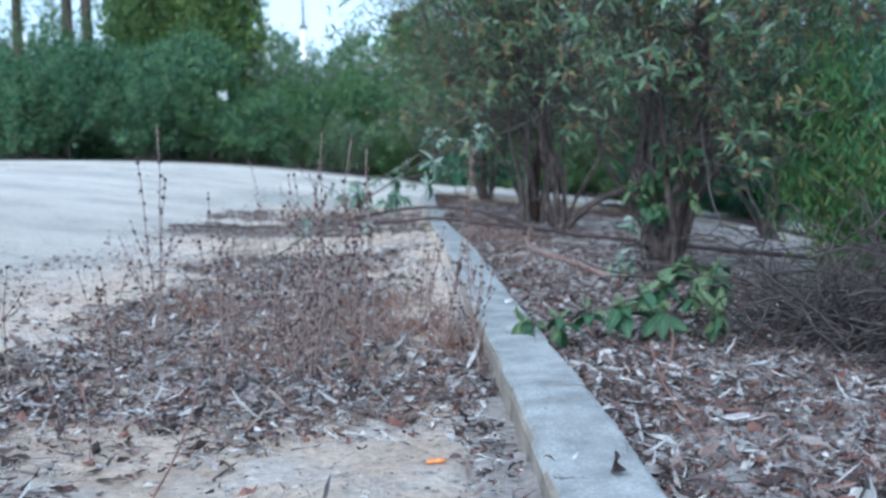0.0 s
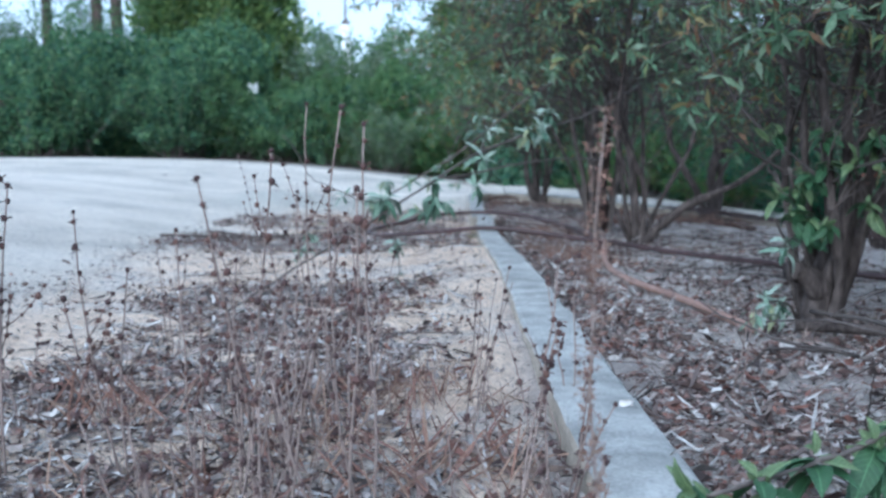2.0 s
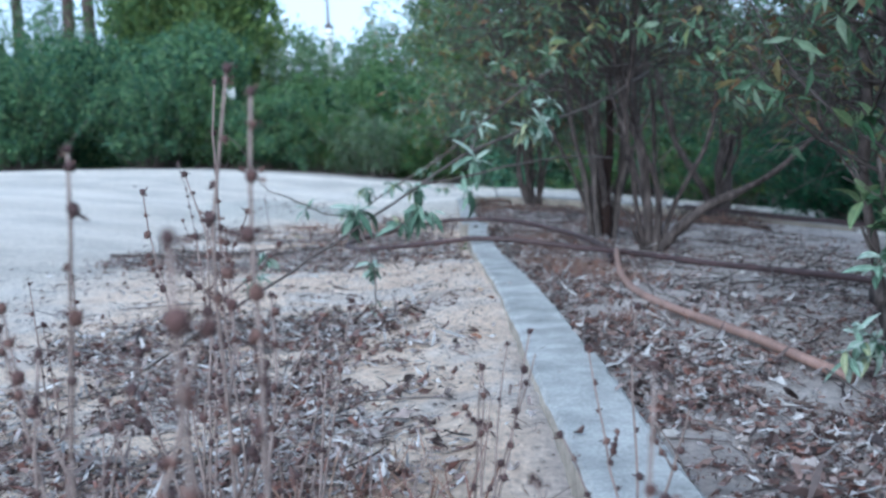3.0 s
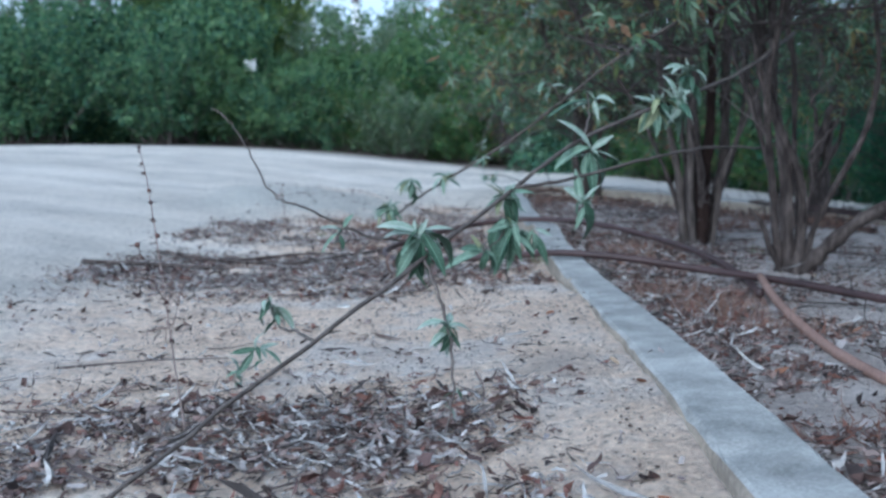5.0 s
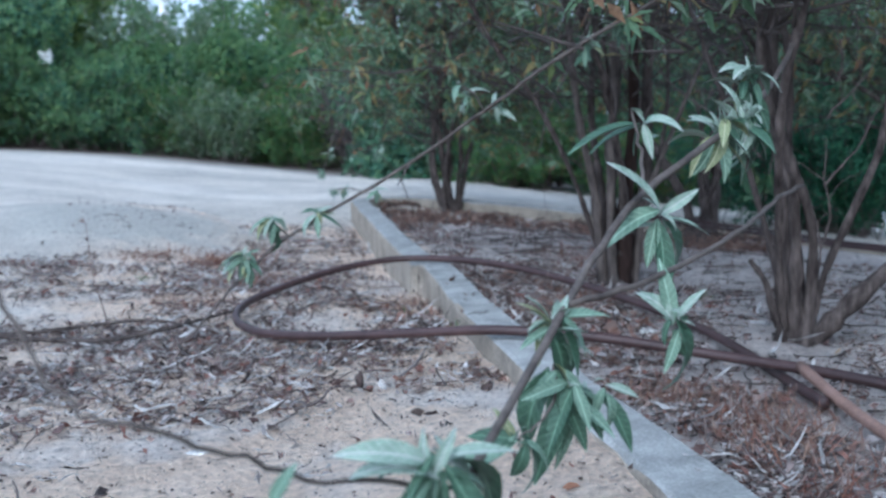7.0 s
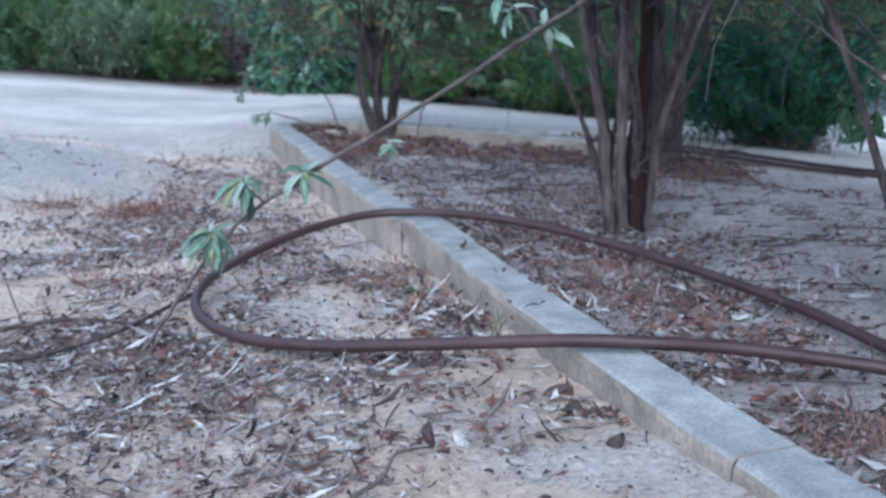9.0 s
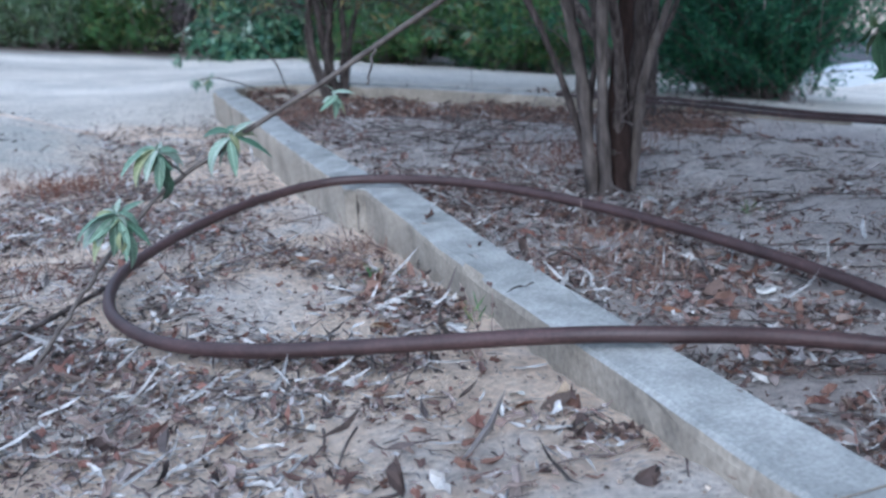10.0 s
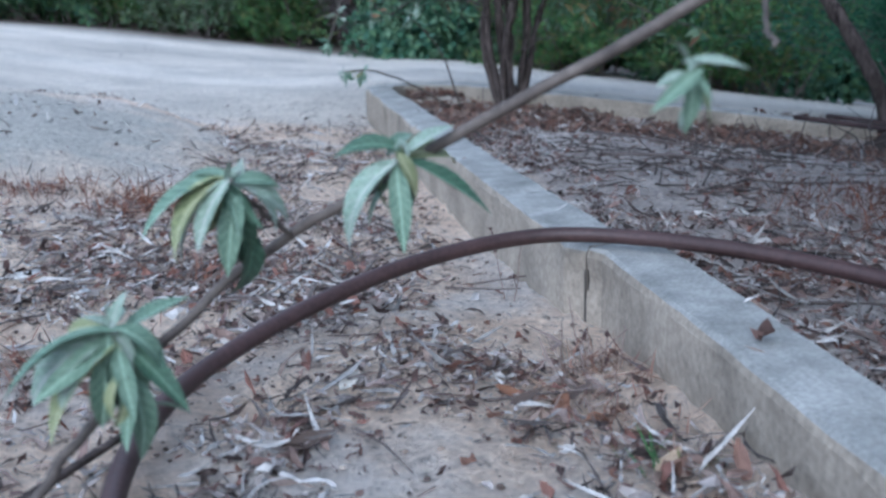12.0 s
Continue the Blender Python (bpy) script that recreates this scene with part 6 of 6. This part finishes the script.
for tx, ty, sd in ((-0.2, 7.78, 15), (-0.12, 7.35, 17), (0.9, 8.1, 18), (-1.2, 8.9, 19)):
    tuft(tx, ty, 500 + sd, 0.015, 0.05, 14, FEATHER, "seedling", "small green seedling in the sand", "seedling")
tuft(-0.03, 6.55, 540, 0.03, 0.05, 60, STRAW, "dry_tuft", "dry grey moss tuft against the kerb", "grass tuft")


def twig_heap(x, y, seed, r, h, n, length, label):
    rng = np.random.default_rng(seed)
    z0 = float(ground_z(x, y))
    ob = empty("twig_heap", x, y, z0)
    tagged(ob, label, "twigs")
    b = Builder()
    for _ in range(n):
        st = (rng.normal(0, r), rng.normal(0, r), abs(rng.normal(0, h * 0.35)))
        ln = branch_line(rng, st, (rng.normal(), rng.normal(), rng.uniform(-0.1, 0.8)), rng.uniform(0.4, 1.0) * length, -0.05, 0.22, 6)
        ln[:, 2] = np.maximum(ln[:, 2], 0.003)
        if _ < 30 and n > 60:
            one = Builder()
            tube(one, ln, np.linspace(0.004, 0.0015, 7), 5)
            part("stick", one, LIMB, ob)
            continue
        tube(b, ln, np.linspace(0.0035, 0.0012, 7), 4, False)
        if rng.uniform() < 0.6:
            k = branch_line(rng, ln[3], rng.normal(0, 1, 3) + (0, 0, 0.4), 0.4 * length, -0.05, 0.25, 4)
            k[:, 2] = np.maximum(k[:, 2], 0.003)
            tube(b, k, np.linspace(0.002, 0.001, 5), 4, False)
    tagged(part("twig", b, LIMB, ob), kind="stuff")


twig_heap(0.98, 2.85, 87, 0.17, 0.26, 130, 0.34, "heap of dry grey twigs under the shrubs")
twig_heap(1.02, 2.72, 80, 0.14, 0.26, 130, 0.32, "heap of dry dark twigs under the shrubs")
twig_heap(1.25, 3.0, 81, 0.24, 0.45, 260, 0.45, "heap of dry dark twigs under the shrubs")
twig_heap(1.7, 3.3, 82, 0.25, 0.45, 240, 0.5, "heap of dry dark twigs under the shrubs")
twig_heap(0.62, 9.65, 83, 0.2, 0.05, 26, 0.3, "few fallen grey twigs on the bed soil")
twig_heap(1.65, 10.1, 84, 0.18, 0.2, 110, 0.25, "small heap of dry brushwood on the bed")
twig_heap(0.75, 5.4, 85, 0.3, 0.03, 14, 0.3, "few fallen grey twigs on the bed soil")
twig_heap(1.1, 5.9, 86, 0.2, 0.15, 16, 0.3, "few fallen grey twigs on the bed soil")


def feather_bush(x, y, seed, h, w, n, material, label):
    rng = np.random.default_rng(seed)
    ob = empty("feathery_shrub", x, y, float(hills(x, y)) - 0.02)
    tagged(ob, label, "shrub")
    b = Builder()
    for s in range(16):
        a = rng.uniform(0, 2 * math.pi)
        ln = branch_line(rng, (0, 0, 0), (0.45 * math.cos(a) * w, 0.45 * math.sin(a) * w, 1), h * rng.uniform(0.6, 1.0), 0, 0.1, 9)
        st = Builder()
        tube(st, ln, np.linspace(0.008, 0.002, 10), 5)
        part("stem", st, TWIG, ob)
        m = n // 16
        k = rng.integers(3, 10, m)
        p = ln[k] + rng.normal(0, 0.07, (m, 3))
        L = rng.uniform(0.035, 0.075, m)
        leaves(b, p, rand_dir(rng, m, 0.1, 1) + np.array([0, 0, 0.4]), rand_dir(rng, m), L, L * 0.16, LEAF_FLAT)
    part("crown", b, material, ob, smooth=False)


feather_bush(1.62, 3.85, 91, 1.0, 0.7, 15000, FEATHER, "green feathery shrub with fine leaves")
feather_bush(1.95, 4.5, 92, 1.25, 1.0, 20000, DARK, "dark blue-green fine-leaved shrub")
feather_bush(2.4, 5.2, 93, 1.4, 1.0, 20000, DARK, "dark blue-green fine-leaved shrub")

# small orange stub on the sand
b = Builder()
tube(b, [(0, 0, 0), (0.022, 0.002, 0.001), (0.03, 0.003, 0.001)], [0.004, 0.004, 0.0038], 8)
stub = part("stub", b, ORANGE)
stub.location = (-0.035, 1.66, float(ground_z(-0.035, 1.66)) + 0.004)
tagged(stub, "short orange stub lying on the sand", "litter")


# ---- leaf litter ----
def patchy(x, y, f, ph):
    return 0.5 + 0.5 * np.sin(f * x + 1.7 * np.sin(0.8 * f * y + ph)) * np.sin(f * 0.9 * y + 1.3 * np.sin(0.7 * f * x + 2 * ph))


def bell(x, y, cx, cy, rx, ry):
    return np.exp(-(((x - cx) / rx) ** 2 + ((y - cy) / ry) ** 2) ** 2)


def litter_density(x, y):
    kx = kerb_x(y)
    left = x < kx - 0.08
    d = np.zeros_like(x)
    spots = ((-0.55, 2.55, 0.62, 0.85, 1.0), (-0.9, 1.6, 0.55, 0.7, 0.9), (-0.62, 3.5, 0.5, 0.6, 0.9), (-0.55, 4.25, 0.42, 0.7, 0.85), (-0.70, 5.0, 0.46, 0.48, 1.0), (-1.1, 7.35, 0.85, 0.55, 0.95), (-0.95, 6.9, 0.5, 0.38, 0.95), (-0.45, 7.9, 0.36, 0.5, 0.7), (-0.35, 7.05, 0.25, 0.35, 0.5), (-0.75, 8.6, 0.5, 0.6, 0.65)) + ((-1.25, 8.75, 0.75, 0.5, 0.7), (-0.95, 9.55, 0.5, 0.4, 0.75), (-1.5, 9.35, 0.5, 0.35, 0.6), (-0.35, 11.6, 0.3, 0.5, 0.6), (-0.55, 10.3, 0.4, 1.5, 0.55), (0.0, 2.3, 0.12, 0.4, 0.7), (0.06, 1.75, 0.05, 0.3, 0.6), (-0.14, 6.9, 0.08, 0.25, 0.8), (-0.2, 7.6, 0.1, 0.5, 1.0), (-0.36, 8.14, 0.16, 0.12, 1.0))
    for cx, cy, rx, ry, w in spots:
        d = np.maximum(d, w * bell(x, y, cx, cy, rx, ry))
    d = np.where(left, np.maximum(d, 0.05), d)
    d = d * (1 - 0.97 * bell(x, y, -0.43, 7.74, 0.17, 0.24)) * (1 - 0.6 * bell(x, y, -0.62, 8.15, 0.2, 0.2))
    d = d * (1 - 0.92 * bell(x, y, -0.14, 1.62, 0.28, 0.28))
    bed = 0.21 + 0.75 * np.exp(-((x - kx - 0.25) / 0.32) ** 2) + 0.95 * bell(x, y, 0.75, 2.4, 0.9, 1.7)
    slant = y + 0.85 * np.maximum(x - 0.35, 0)
    bed = np.where((slant > 11.25) & (slant < 12.3), 0.40, bed)
    bed = np.where((y > 9.0) & (slant < 11.25) & (x > kx + 0.35), 0.14, bed)
    d = np.where(x > kx + 0.075, bed, d)
    d = np.where(np.abs(x - kx) <= 0.075, 0.006, d)
    d = np.where((x < -1.9) | (slant > 12.4), 0.03, d)
    d = d * np.clip((y - 0.2) / 1.1, 0, 1) * np.clip((x + 2.3 + 0.3 * np.sin(3 * y)) / 0.5, 0.03, 1)
    n = 0.55 * patchy(x, y, 5.0, 1.0) + 0.45 * patchy(x, y, 13.0, 4.0)
    least = 0.04 + 0.55 * bell(x, y, -0.6, 2.75, 0.62, 0.95) + 0.5 * bell(x, y, 0.7, 2.5, 0.5, 0.9)
    least = least + 0.7 * bell(x, y, -0.20, 7.55, 0.10, 0.42) + 0.7 * bell(x, y, -0.74, 7.5, 0.18, 0.45) + 0.6 * bell(x, y, 0.16, 7.7, 0.13, 0.6) + 0.6 * bell(x, y, -0.36, 8.14, 0.16, 0.12) + 0.45 * bell(x, y, -0.9, 7.0, 0.35, 0.4)
    return d * np.clip(-0.75 + 3.3 * n, least, 1.8)


def scatter(seed, n, region):
    rng = np.random.default_rng(seed)
    x, y = rng.uniform(region[0], region[1], n), rng.uniform(region[2], region[3], n)
    keep = rng.uniform(0, 1.2, n) < litter_density(x, y)
    x, y = x[keep], y[keep]
    lines = np.concatenate(PIPES[:2])[:, :2]
    clear = np.ones(len(x), bool)
    for q in lines:
        clear &= (x - q[0]) ** 2 + (y - q[1]) ** 2 > 0.024 ** 2
    x, y = x[clear], y[clear]
    z = ground_z(x, y)
    on = np.abs(x - kerb_x(y)) < 0.072
    z = np.where(on & (y < 11.5), KERB_TOP + 0.001, z)
    return rng, np.column_stack([x, y, z])


def ribbon(turn):
    """A thin strip of length 1 that bends sideways; the width is given in its own unit."""
    v = [(math.sin(turn * 1.6 * q) / (1.6 * turn), e * (0.5 - 0.3 * abs(2 * q - 1)) + 6.0 * turn * q * q, 0.6 * math.sin(7 * q) + 0.2 * abs(e)) for q in np.linspace(0, 1, 7) for e in (-1, 0, 1)]
    return np.array(v), [], [(k * 3 + j, k * 3 + 3 + j, k * 3 + 4 + j, k * 3 + 1 + j) for k in range(6) for j in range(2)]


def litter(name, seed, n, region, length, ratio, lift, label, material, shape=LEAF_FOLD, tilt=0.6, slope=0.13, bend=0.7):
    rng, p = scatter(seed, n, region)
    m = len(p)
    a = rng.uniform(0, 2 * math.pi, m)
    w = np.column_stack([np.cos(a), np.sin(a), rng.normal(0, slope, m)])
    up = np.column_stack([rng.normal(0, tilt, (m, 2)), np.ones(m)])
    L = length * np.exp(rng.normal(0, 0.48, m).clip(-1.2, 0.8))
    p[:, 2] += rng.uniform(0.001, lift, m) * (0.4 + 0.9 * rng.uniform(0, 1, m) ** 2)
    p -= w * (L * 0.5)[:, None]
    b = Builder()
    leaves(b, p, w, up, L, L * ratio * rng.uniform(0.6, 1.3, m), shape, rng.uniform(-bend, bend, m), rng)
    tagged(part(name, b, material, smooth=False), label, "leaf litter", kind="stuff")


litter("leaf_litter", 11, 105000, (-1.9, 1.6, 0.2, 5.4), 0.016, 0.33, 0.022, "grey and brown dry leaf litter over the soil", LITTER, LEAF_FULL)
litter("leaf_litter", 12, 120000, (-2.0, 1.8, 5.4, 12.6), 0.0155, 0.33, 0.022, "grey and brown dry leaf litter over the soil", LITTER, LEAF_FULL)
litter("leaf_litter", 19, 48000, (-1.9, 1.5, 0.2, 5.6), 0.018, 0.42, 0.016, "larger curled grey-brown leaves over the soil", LITTER, DRY_CURL, 1.0)
litter("leaf_litter", 20, 22000, (-2.2, 1.5, 5.6, 9.4), 0.0165, 0.42, 0.014, "larger curled grey-brown leaves over the soil", LITTER, DRY_CURL, 1.0)
litter("leaf_litter", 21, 26000, (-8.0, -1.7, 3.0, 17.5), 0.03, 0.5, 0.01, "sparse dark leaf crumbs over the clearing", LITTER)
litter("leaf_litter", 13, 74000, (-1.9, 1.6, 0.2, 12.4), 0.045, 0.085, 0.024, "thin dry leaf and bark slivers over the soil", SLIVER, LEAF_FULL)
litter("leaf_litter", 22, 70000, (0.0, 2.4, 10.5, 12.4), 0.022, 0.4, 0.02, "dense red-brown leaf litter at the far end of the bed", RED_LITTER, DRY_CURL, 1.0)
litter("leaf_litter", 24, 3000, (-0.42, 0.5, 6.5, 8.7), 0.018, 0.45, 0.015, "curled red-brown dry leaves along the kerb foot", RED_LITTER, DRY_CURL, 1.0)
litter("leaf_litter", 23, 60000, (0.1, 3.4, 4.0, 12.2), 0.014, 0.5, 0.006, "fine dark crumbs of leaves on the bed soil", LITTER, LEAF_FLAT)
litter("leaf_litter", 14, 110000, (-1.9, 1.5, 0.2, 10.0), 0.0085, 0.5, 0.008, "fine dry crumbs of leaves on the soil", LITTER, LEAF_FLAT)
litter("leaf_litter", 15, 9000, (1.6, 4.5, 2.0, 12.0), 0.03, 0.42, 0.012, "dry leaf litter under the far shrubs", LITTER)

# long curved shreds of grey bark
for seed, turn in ((31, 0.9), (32, -0.9), (33, 0.35)):
    litter("leaf_litter", seed, 11000, (-1.8, 0.15, 0.4, 9.0), 0.05, 0.055, 0.02, "long curved grey shreds of bark over the soil", SLIVER, ribbon(turn), 0.25, 0.06, 0.1)

# small clods and crumbs on the bare soil
CLOD = island_mat("soil_clod", [(0.30, 0.235, 0.19), (0.14, 0.105, 0.09), (0.48, 0.40, 0.33), (0.08, 0.06, 0.053), (0.22, 0.17, 0.14)], 0.95)
for seed, n, (x0, x1, y0, y1) in ((41, 9000, (-1.2, 0.0, 4.6, 9.2)), (42, 9000, (0.05, 1.6, 3.4, 10.6)), (43, 2500, (-0.9, 0.25, 1.2, 4.6))):
    rng = np.random.default_rng(seed)
    c = np.column_stack([rng.uniform(x0, x1, n), rng.uniform(y0, y1, n)])
    c = c[np.abs(c[:, 0] - kerb_x(c[:, 1])) > 0.08]
    r = 0.0011 * np.exp(rng.normal(0.35, 0.5, len(c)).clip(-0.6, 1.25))
    c = np.column_stack([c, ground_z(c[:, 0], c[:, 1]) + 0.5 * r])
    v = c[:, None] + BALL[0][None] * r[:, None, None] * rng.uniform(0.6, 1.3, (len(c), 12, 1)) * np.array([1.2, 1.2, 0.8])
    b = Builder()
    b.add(v.reshape(-1, 3), (np.array(BALL[1])[None] + 12 * np.arange(len(c))[:, None, None]).reshape(-1, 3))
    tagged(part("soil_crumbs", b, CLOD, smooth=False), "small dark and pale crumbs of soil on the sand", "soil", kind="stuff")

# fallen twigs over the ground
rng, P = scatter(16, 2600, (-1.7, 1.5, 1.3, 11.5))
b = Builder()
for p in P:
    L = rng.uniform(0.05, 0.2)
    a = rng.uniform(0, 2 * math.pi)
    ln = branch_line(rng, (0, 0, 0), (math.cos(a), math.sin(a), 0.05), L, 0, 0.15, 4)
    ln = ln + p
    ln[:, 2] = np.maximum(ground_z(ln[:, 0], ln[:, 1]), 0 * ln[:, 2] + p[2]) + 0.004 + np.abs(ln[:, 2] - p[2]) * 0.3
    tube(b, ln, np.linspace(0.0022, 0.0012, 5), 4, False)
tagged(part("fallen_twig", b, TWIG), "thin fallen twigs among the leaf litter", "twigs", kind="stuff")

# dark twigs strewn over the bare soil of the bed
rng = np.random.default_rng(18)
b = Builder()
for _ in range(420):
    x, y = rng.uniform(0.12, 2.0), rng.uniform(5.6, 11.6)
    a = rng.normal(0, 0.6)
    ln = branch_line(rng, (x, y, 0), (math.cos(a), math.sin(a), 0), rng.uniform(0.04, 0.22), 0, 0.2, 4)
    ln[:, 2] = ground_z(ln[:, 0], ln[:, 1]) + 0.003 + 0.006 * rng.uniform(0, 1, 5)
    tube(b, ln, np.linspace(0.003, 0.0015, 5), 4, False)
tagged(part("fallen_twig", b, LIMB), "dark fallen twigs on the bare bed soil", "twigs", kind="stuff")

# larger single leaves
BIG = [leaf_meshes("dry_leaf", m, 3, 0.38, (0.5, -0.35, 0.65)) for m in (
    noisy_mat("russet_dry_leaf", (0.17, 0.085, 0.05), (0.26, 0.13, 0.08), 30, 0.85, 0.3, 0.02, 60),
    noisy_mat("tan_dry_leaf", (0.30, 0.22, 0.15), (0.40, 0.31, 0.22), 30, 0.85, 0.3, 0.02, 60),
    noisy_mat("bleached_dry_leaf", (0.46, 0.43, 0.38), (0.58, 0.55, 0.50), 30, 0.85, 0.3, 0.02, 60),
    noisy_mat("dark_dry_leaf", (0.06, 0.045, 0.04), (0.11, 0.08, 0.065), 30, 0.85, 0.3, 0.02, 60))]
BIG_WORD = ("russet", "tan", "bleached pale", "dark brown")
rng, P = scatter(17, 620, (-1.3, 0.95, 1.4, 9.0))
for p in P[:150]:
    k = int(rng.choice((0, 1, 3, 3, 3, 2, 0)))
    a = rng.uniform(0, 2 * math.pi)
    ob = one_leaf(None, p + np.array([0, 0, 0.007]), (math.cos(a), math.sin(a), rng.normal(0, 0.12)), (rng.normal(0, 0.4), rng.normal(0, 0.4), 1), rng.uniform(0.022, 0.042), BIG[k][int(rng.integers(3))])
    ob.name = "dry_leaf"
    tagged(ob, BIG_WORD[k] + " curled dry leaf lying on the ground", "leaf", group="fallen leaves")

# single leaves that lie in view along the walk: place, length, kind, heading
rng = np.random.default_rng(55)
for x, y, length, k, a in (
        (-0.299, 7.975, 0.060, 0, 0.3), (-0.332, 8.019, 0.050, 3, 2.6), (-0.273, 7.941, 0.050, 0, 1.2), (-0.331, 7.953, 0.045, 3, 0.1), (-0.600, 7.873, 0.070, 3, 0.1),
        (-0.527, 8.023, 0.050, 2, 1.1), (-0.223, 7.747, 0.050, 1, 0.6), (-0.391, 8.226, 0.035, 2, 0.5), (-0.300, 8.496, 0.045, 3, 0.4), (-0.272, 7.964, 0.060, 3, 0.3),
        (-0.249, 7.915, 0.055, 0, 0.2), (-0.301, 7.988, 0.045, 0, 2.8), (-0.194, 7.545, 0.055, 2, 1.2), (-0.295, 7.413, 0.060, 0, 0.4), (-0.595, 7.868, 0.060, 3, 0.1),
        (-0.650, 7.676, 0.050, 2, 1.4), (-0.126, 7.470, 0.050, 3, 0.6), (-0.137, 6.937, 0.055, 0, 0.3), (-0.166, 6.926, 0.050, 0, 2.5), (-0.135, 6.912, 0.050, 1, 1.0),
        (-0.169, 6.961, 0.045, 2, 1.9), (-0.169, 6.904, 0.060, 3, 0.2), (-0.260, 6.986, 0.050, 3, 0.4), (-0.671, 7.239, 0.045, 0, 0.7), (-0.561, 7.371, 0.045, 0, 0.2),
        (-0.479, 6.978, 0.055, 2, 0.3), (-0.198, 7.546, 0.045, 2, 0.9), (-0.190, 7.363, 0.060, 2, 0.4), (-0.296, 7.410, 0.040, 1, 0.1), (0.190, 7.735, 0.055, 1, 0.2),
        (0.146, 7.798, 0.030, 2, 1.0), (-0.284, 7.958, 0.060, 3, 0.1), (-0.349, 7.173, 0.030, 2, 1.5), (-0.026, 5.170, 0.050, 0, 0.8), (-0.034, 5.978, 0.030, 3, 0.3),
        (-0.323, 6.482, 0.060, 3, 0.1), (-0.602, 6.484, 0.050, 3, 0.9), (-0.915, 5.299, 0.060, 2, 2.9)):
    ob = one_leaf(None, (x, y, float(ground_z(x, y)) + 0.008), (math.cos(a), math.sin(a), rng.normal(0, 0.08)), (rng.normal(0, 0.35), -0.2 + rng.normal(0, 0.35), 1), length, BIG[k][int(rng.integers(3))])
    ob.name = "dry_leaf"
    tagged(ob, BIG_WORD[k] + " curled dry leaf lying on the ground", "leaf", group="fallen leaves")

# pale scraps of bark on the sand
for cx, cy, rz, L in ((-1.08, 8.77, 0.3, 0.07), (-0.94, 8.61, 1.2, 0.06), (-1.18, 8.76, 2.2, 0.05), (-0.85, 8.68, 0.8, 0.045), (0.02, 7.2, 1.0, 0.05), (-0.16, 7.32, 2.4, 0.05), (0.42, 7.28, 0.5, 0.06), (-0.72, 6.35, 0.2, 0.04)):
    b = Builder()
    n = 9
    ring = [(0.5 * L * (1 + 0.25 * math.sin(5 * k + cx * 9)) * math.cos(2 * math.pi * k / n), 0.27 * L * (1 + 0.3 * math.sin(3 * k + cy * 7)) * math.sin(2 * math.pi * k / n)) for k in range(n)]
    v = [(x, y, 0.006 + 0.08 * abs(y) + 0.003 * math.sin(40 * x)) for x, y in ring] + [(x * 0.96, y * 0.96, 0.002 + 0.08 * abs(y)) for x, y in ring] + [(0, 0, 0.004)]
    b.add(v, [(k, (k + 1) % n, 2 * n) for k in range(n)], [(k, n + k, n + (k + 1) % n, (k + 1) % n) for k in range(n)])
    chip = part("bark_scrap", b, PALE_BARK)
    chip.location = (cx, cy, float(ground_z(cx, cy)) + 0.003)
    chip.rotation_euler = (0.1, 0.05, rz)
    tagged(chip, "bleached pale scrap of bark on the sand", "bark", group="bark scraps")
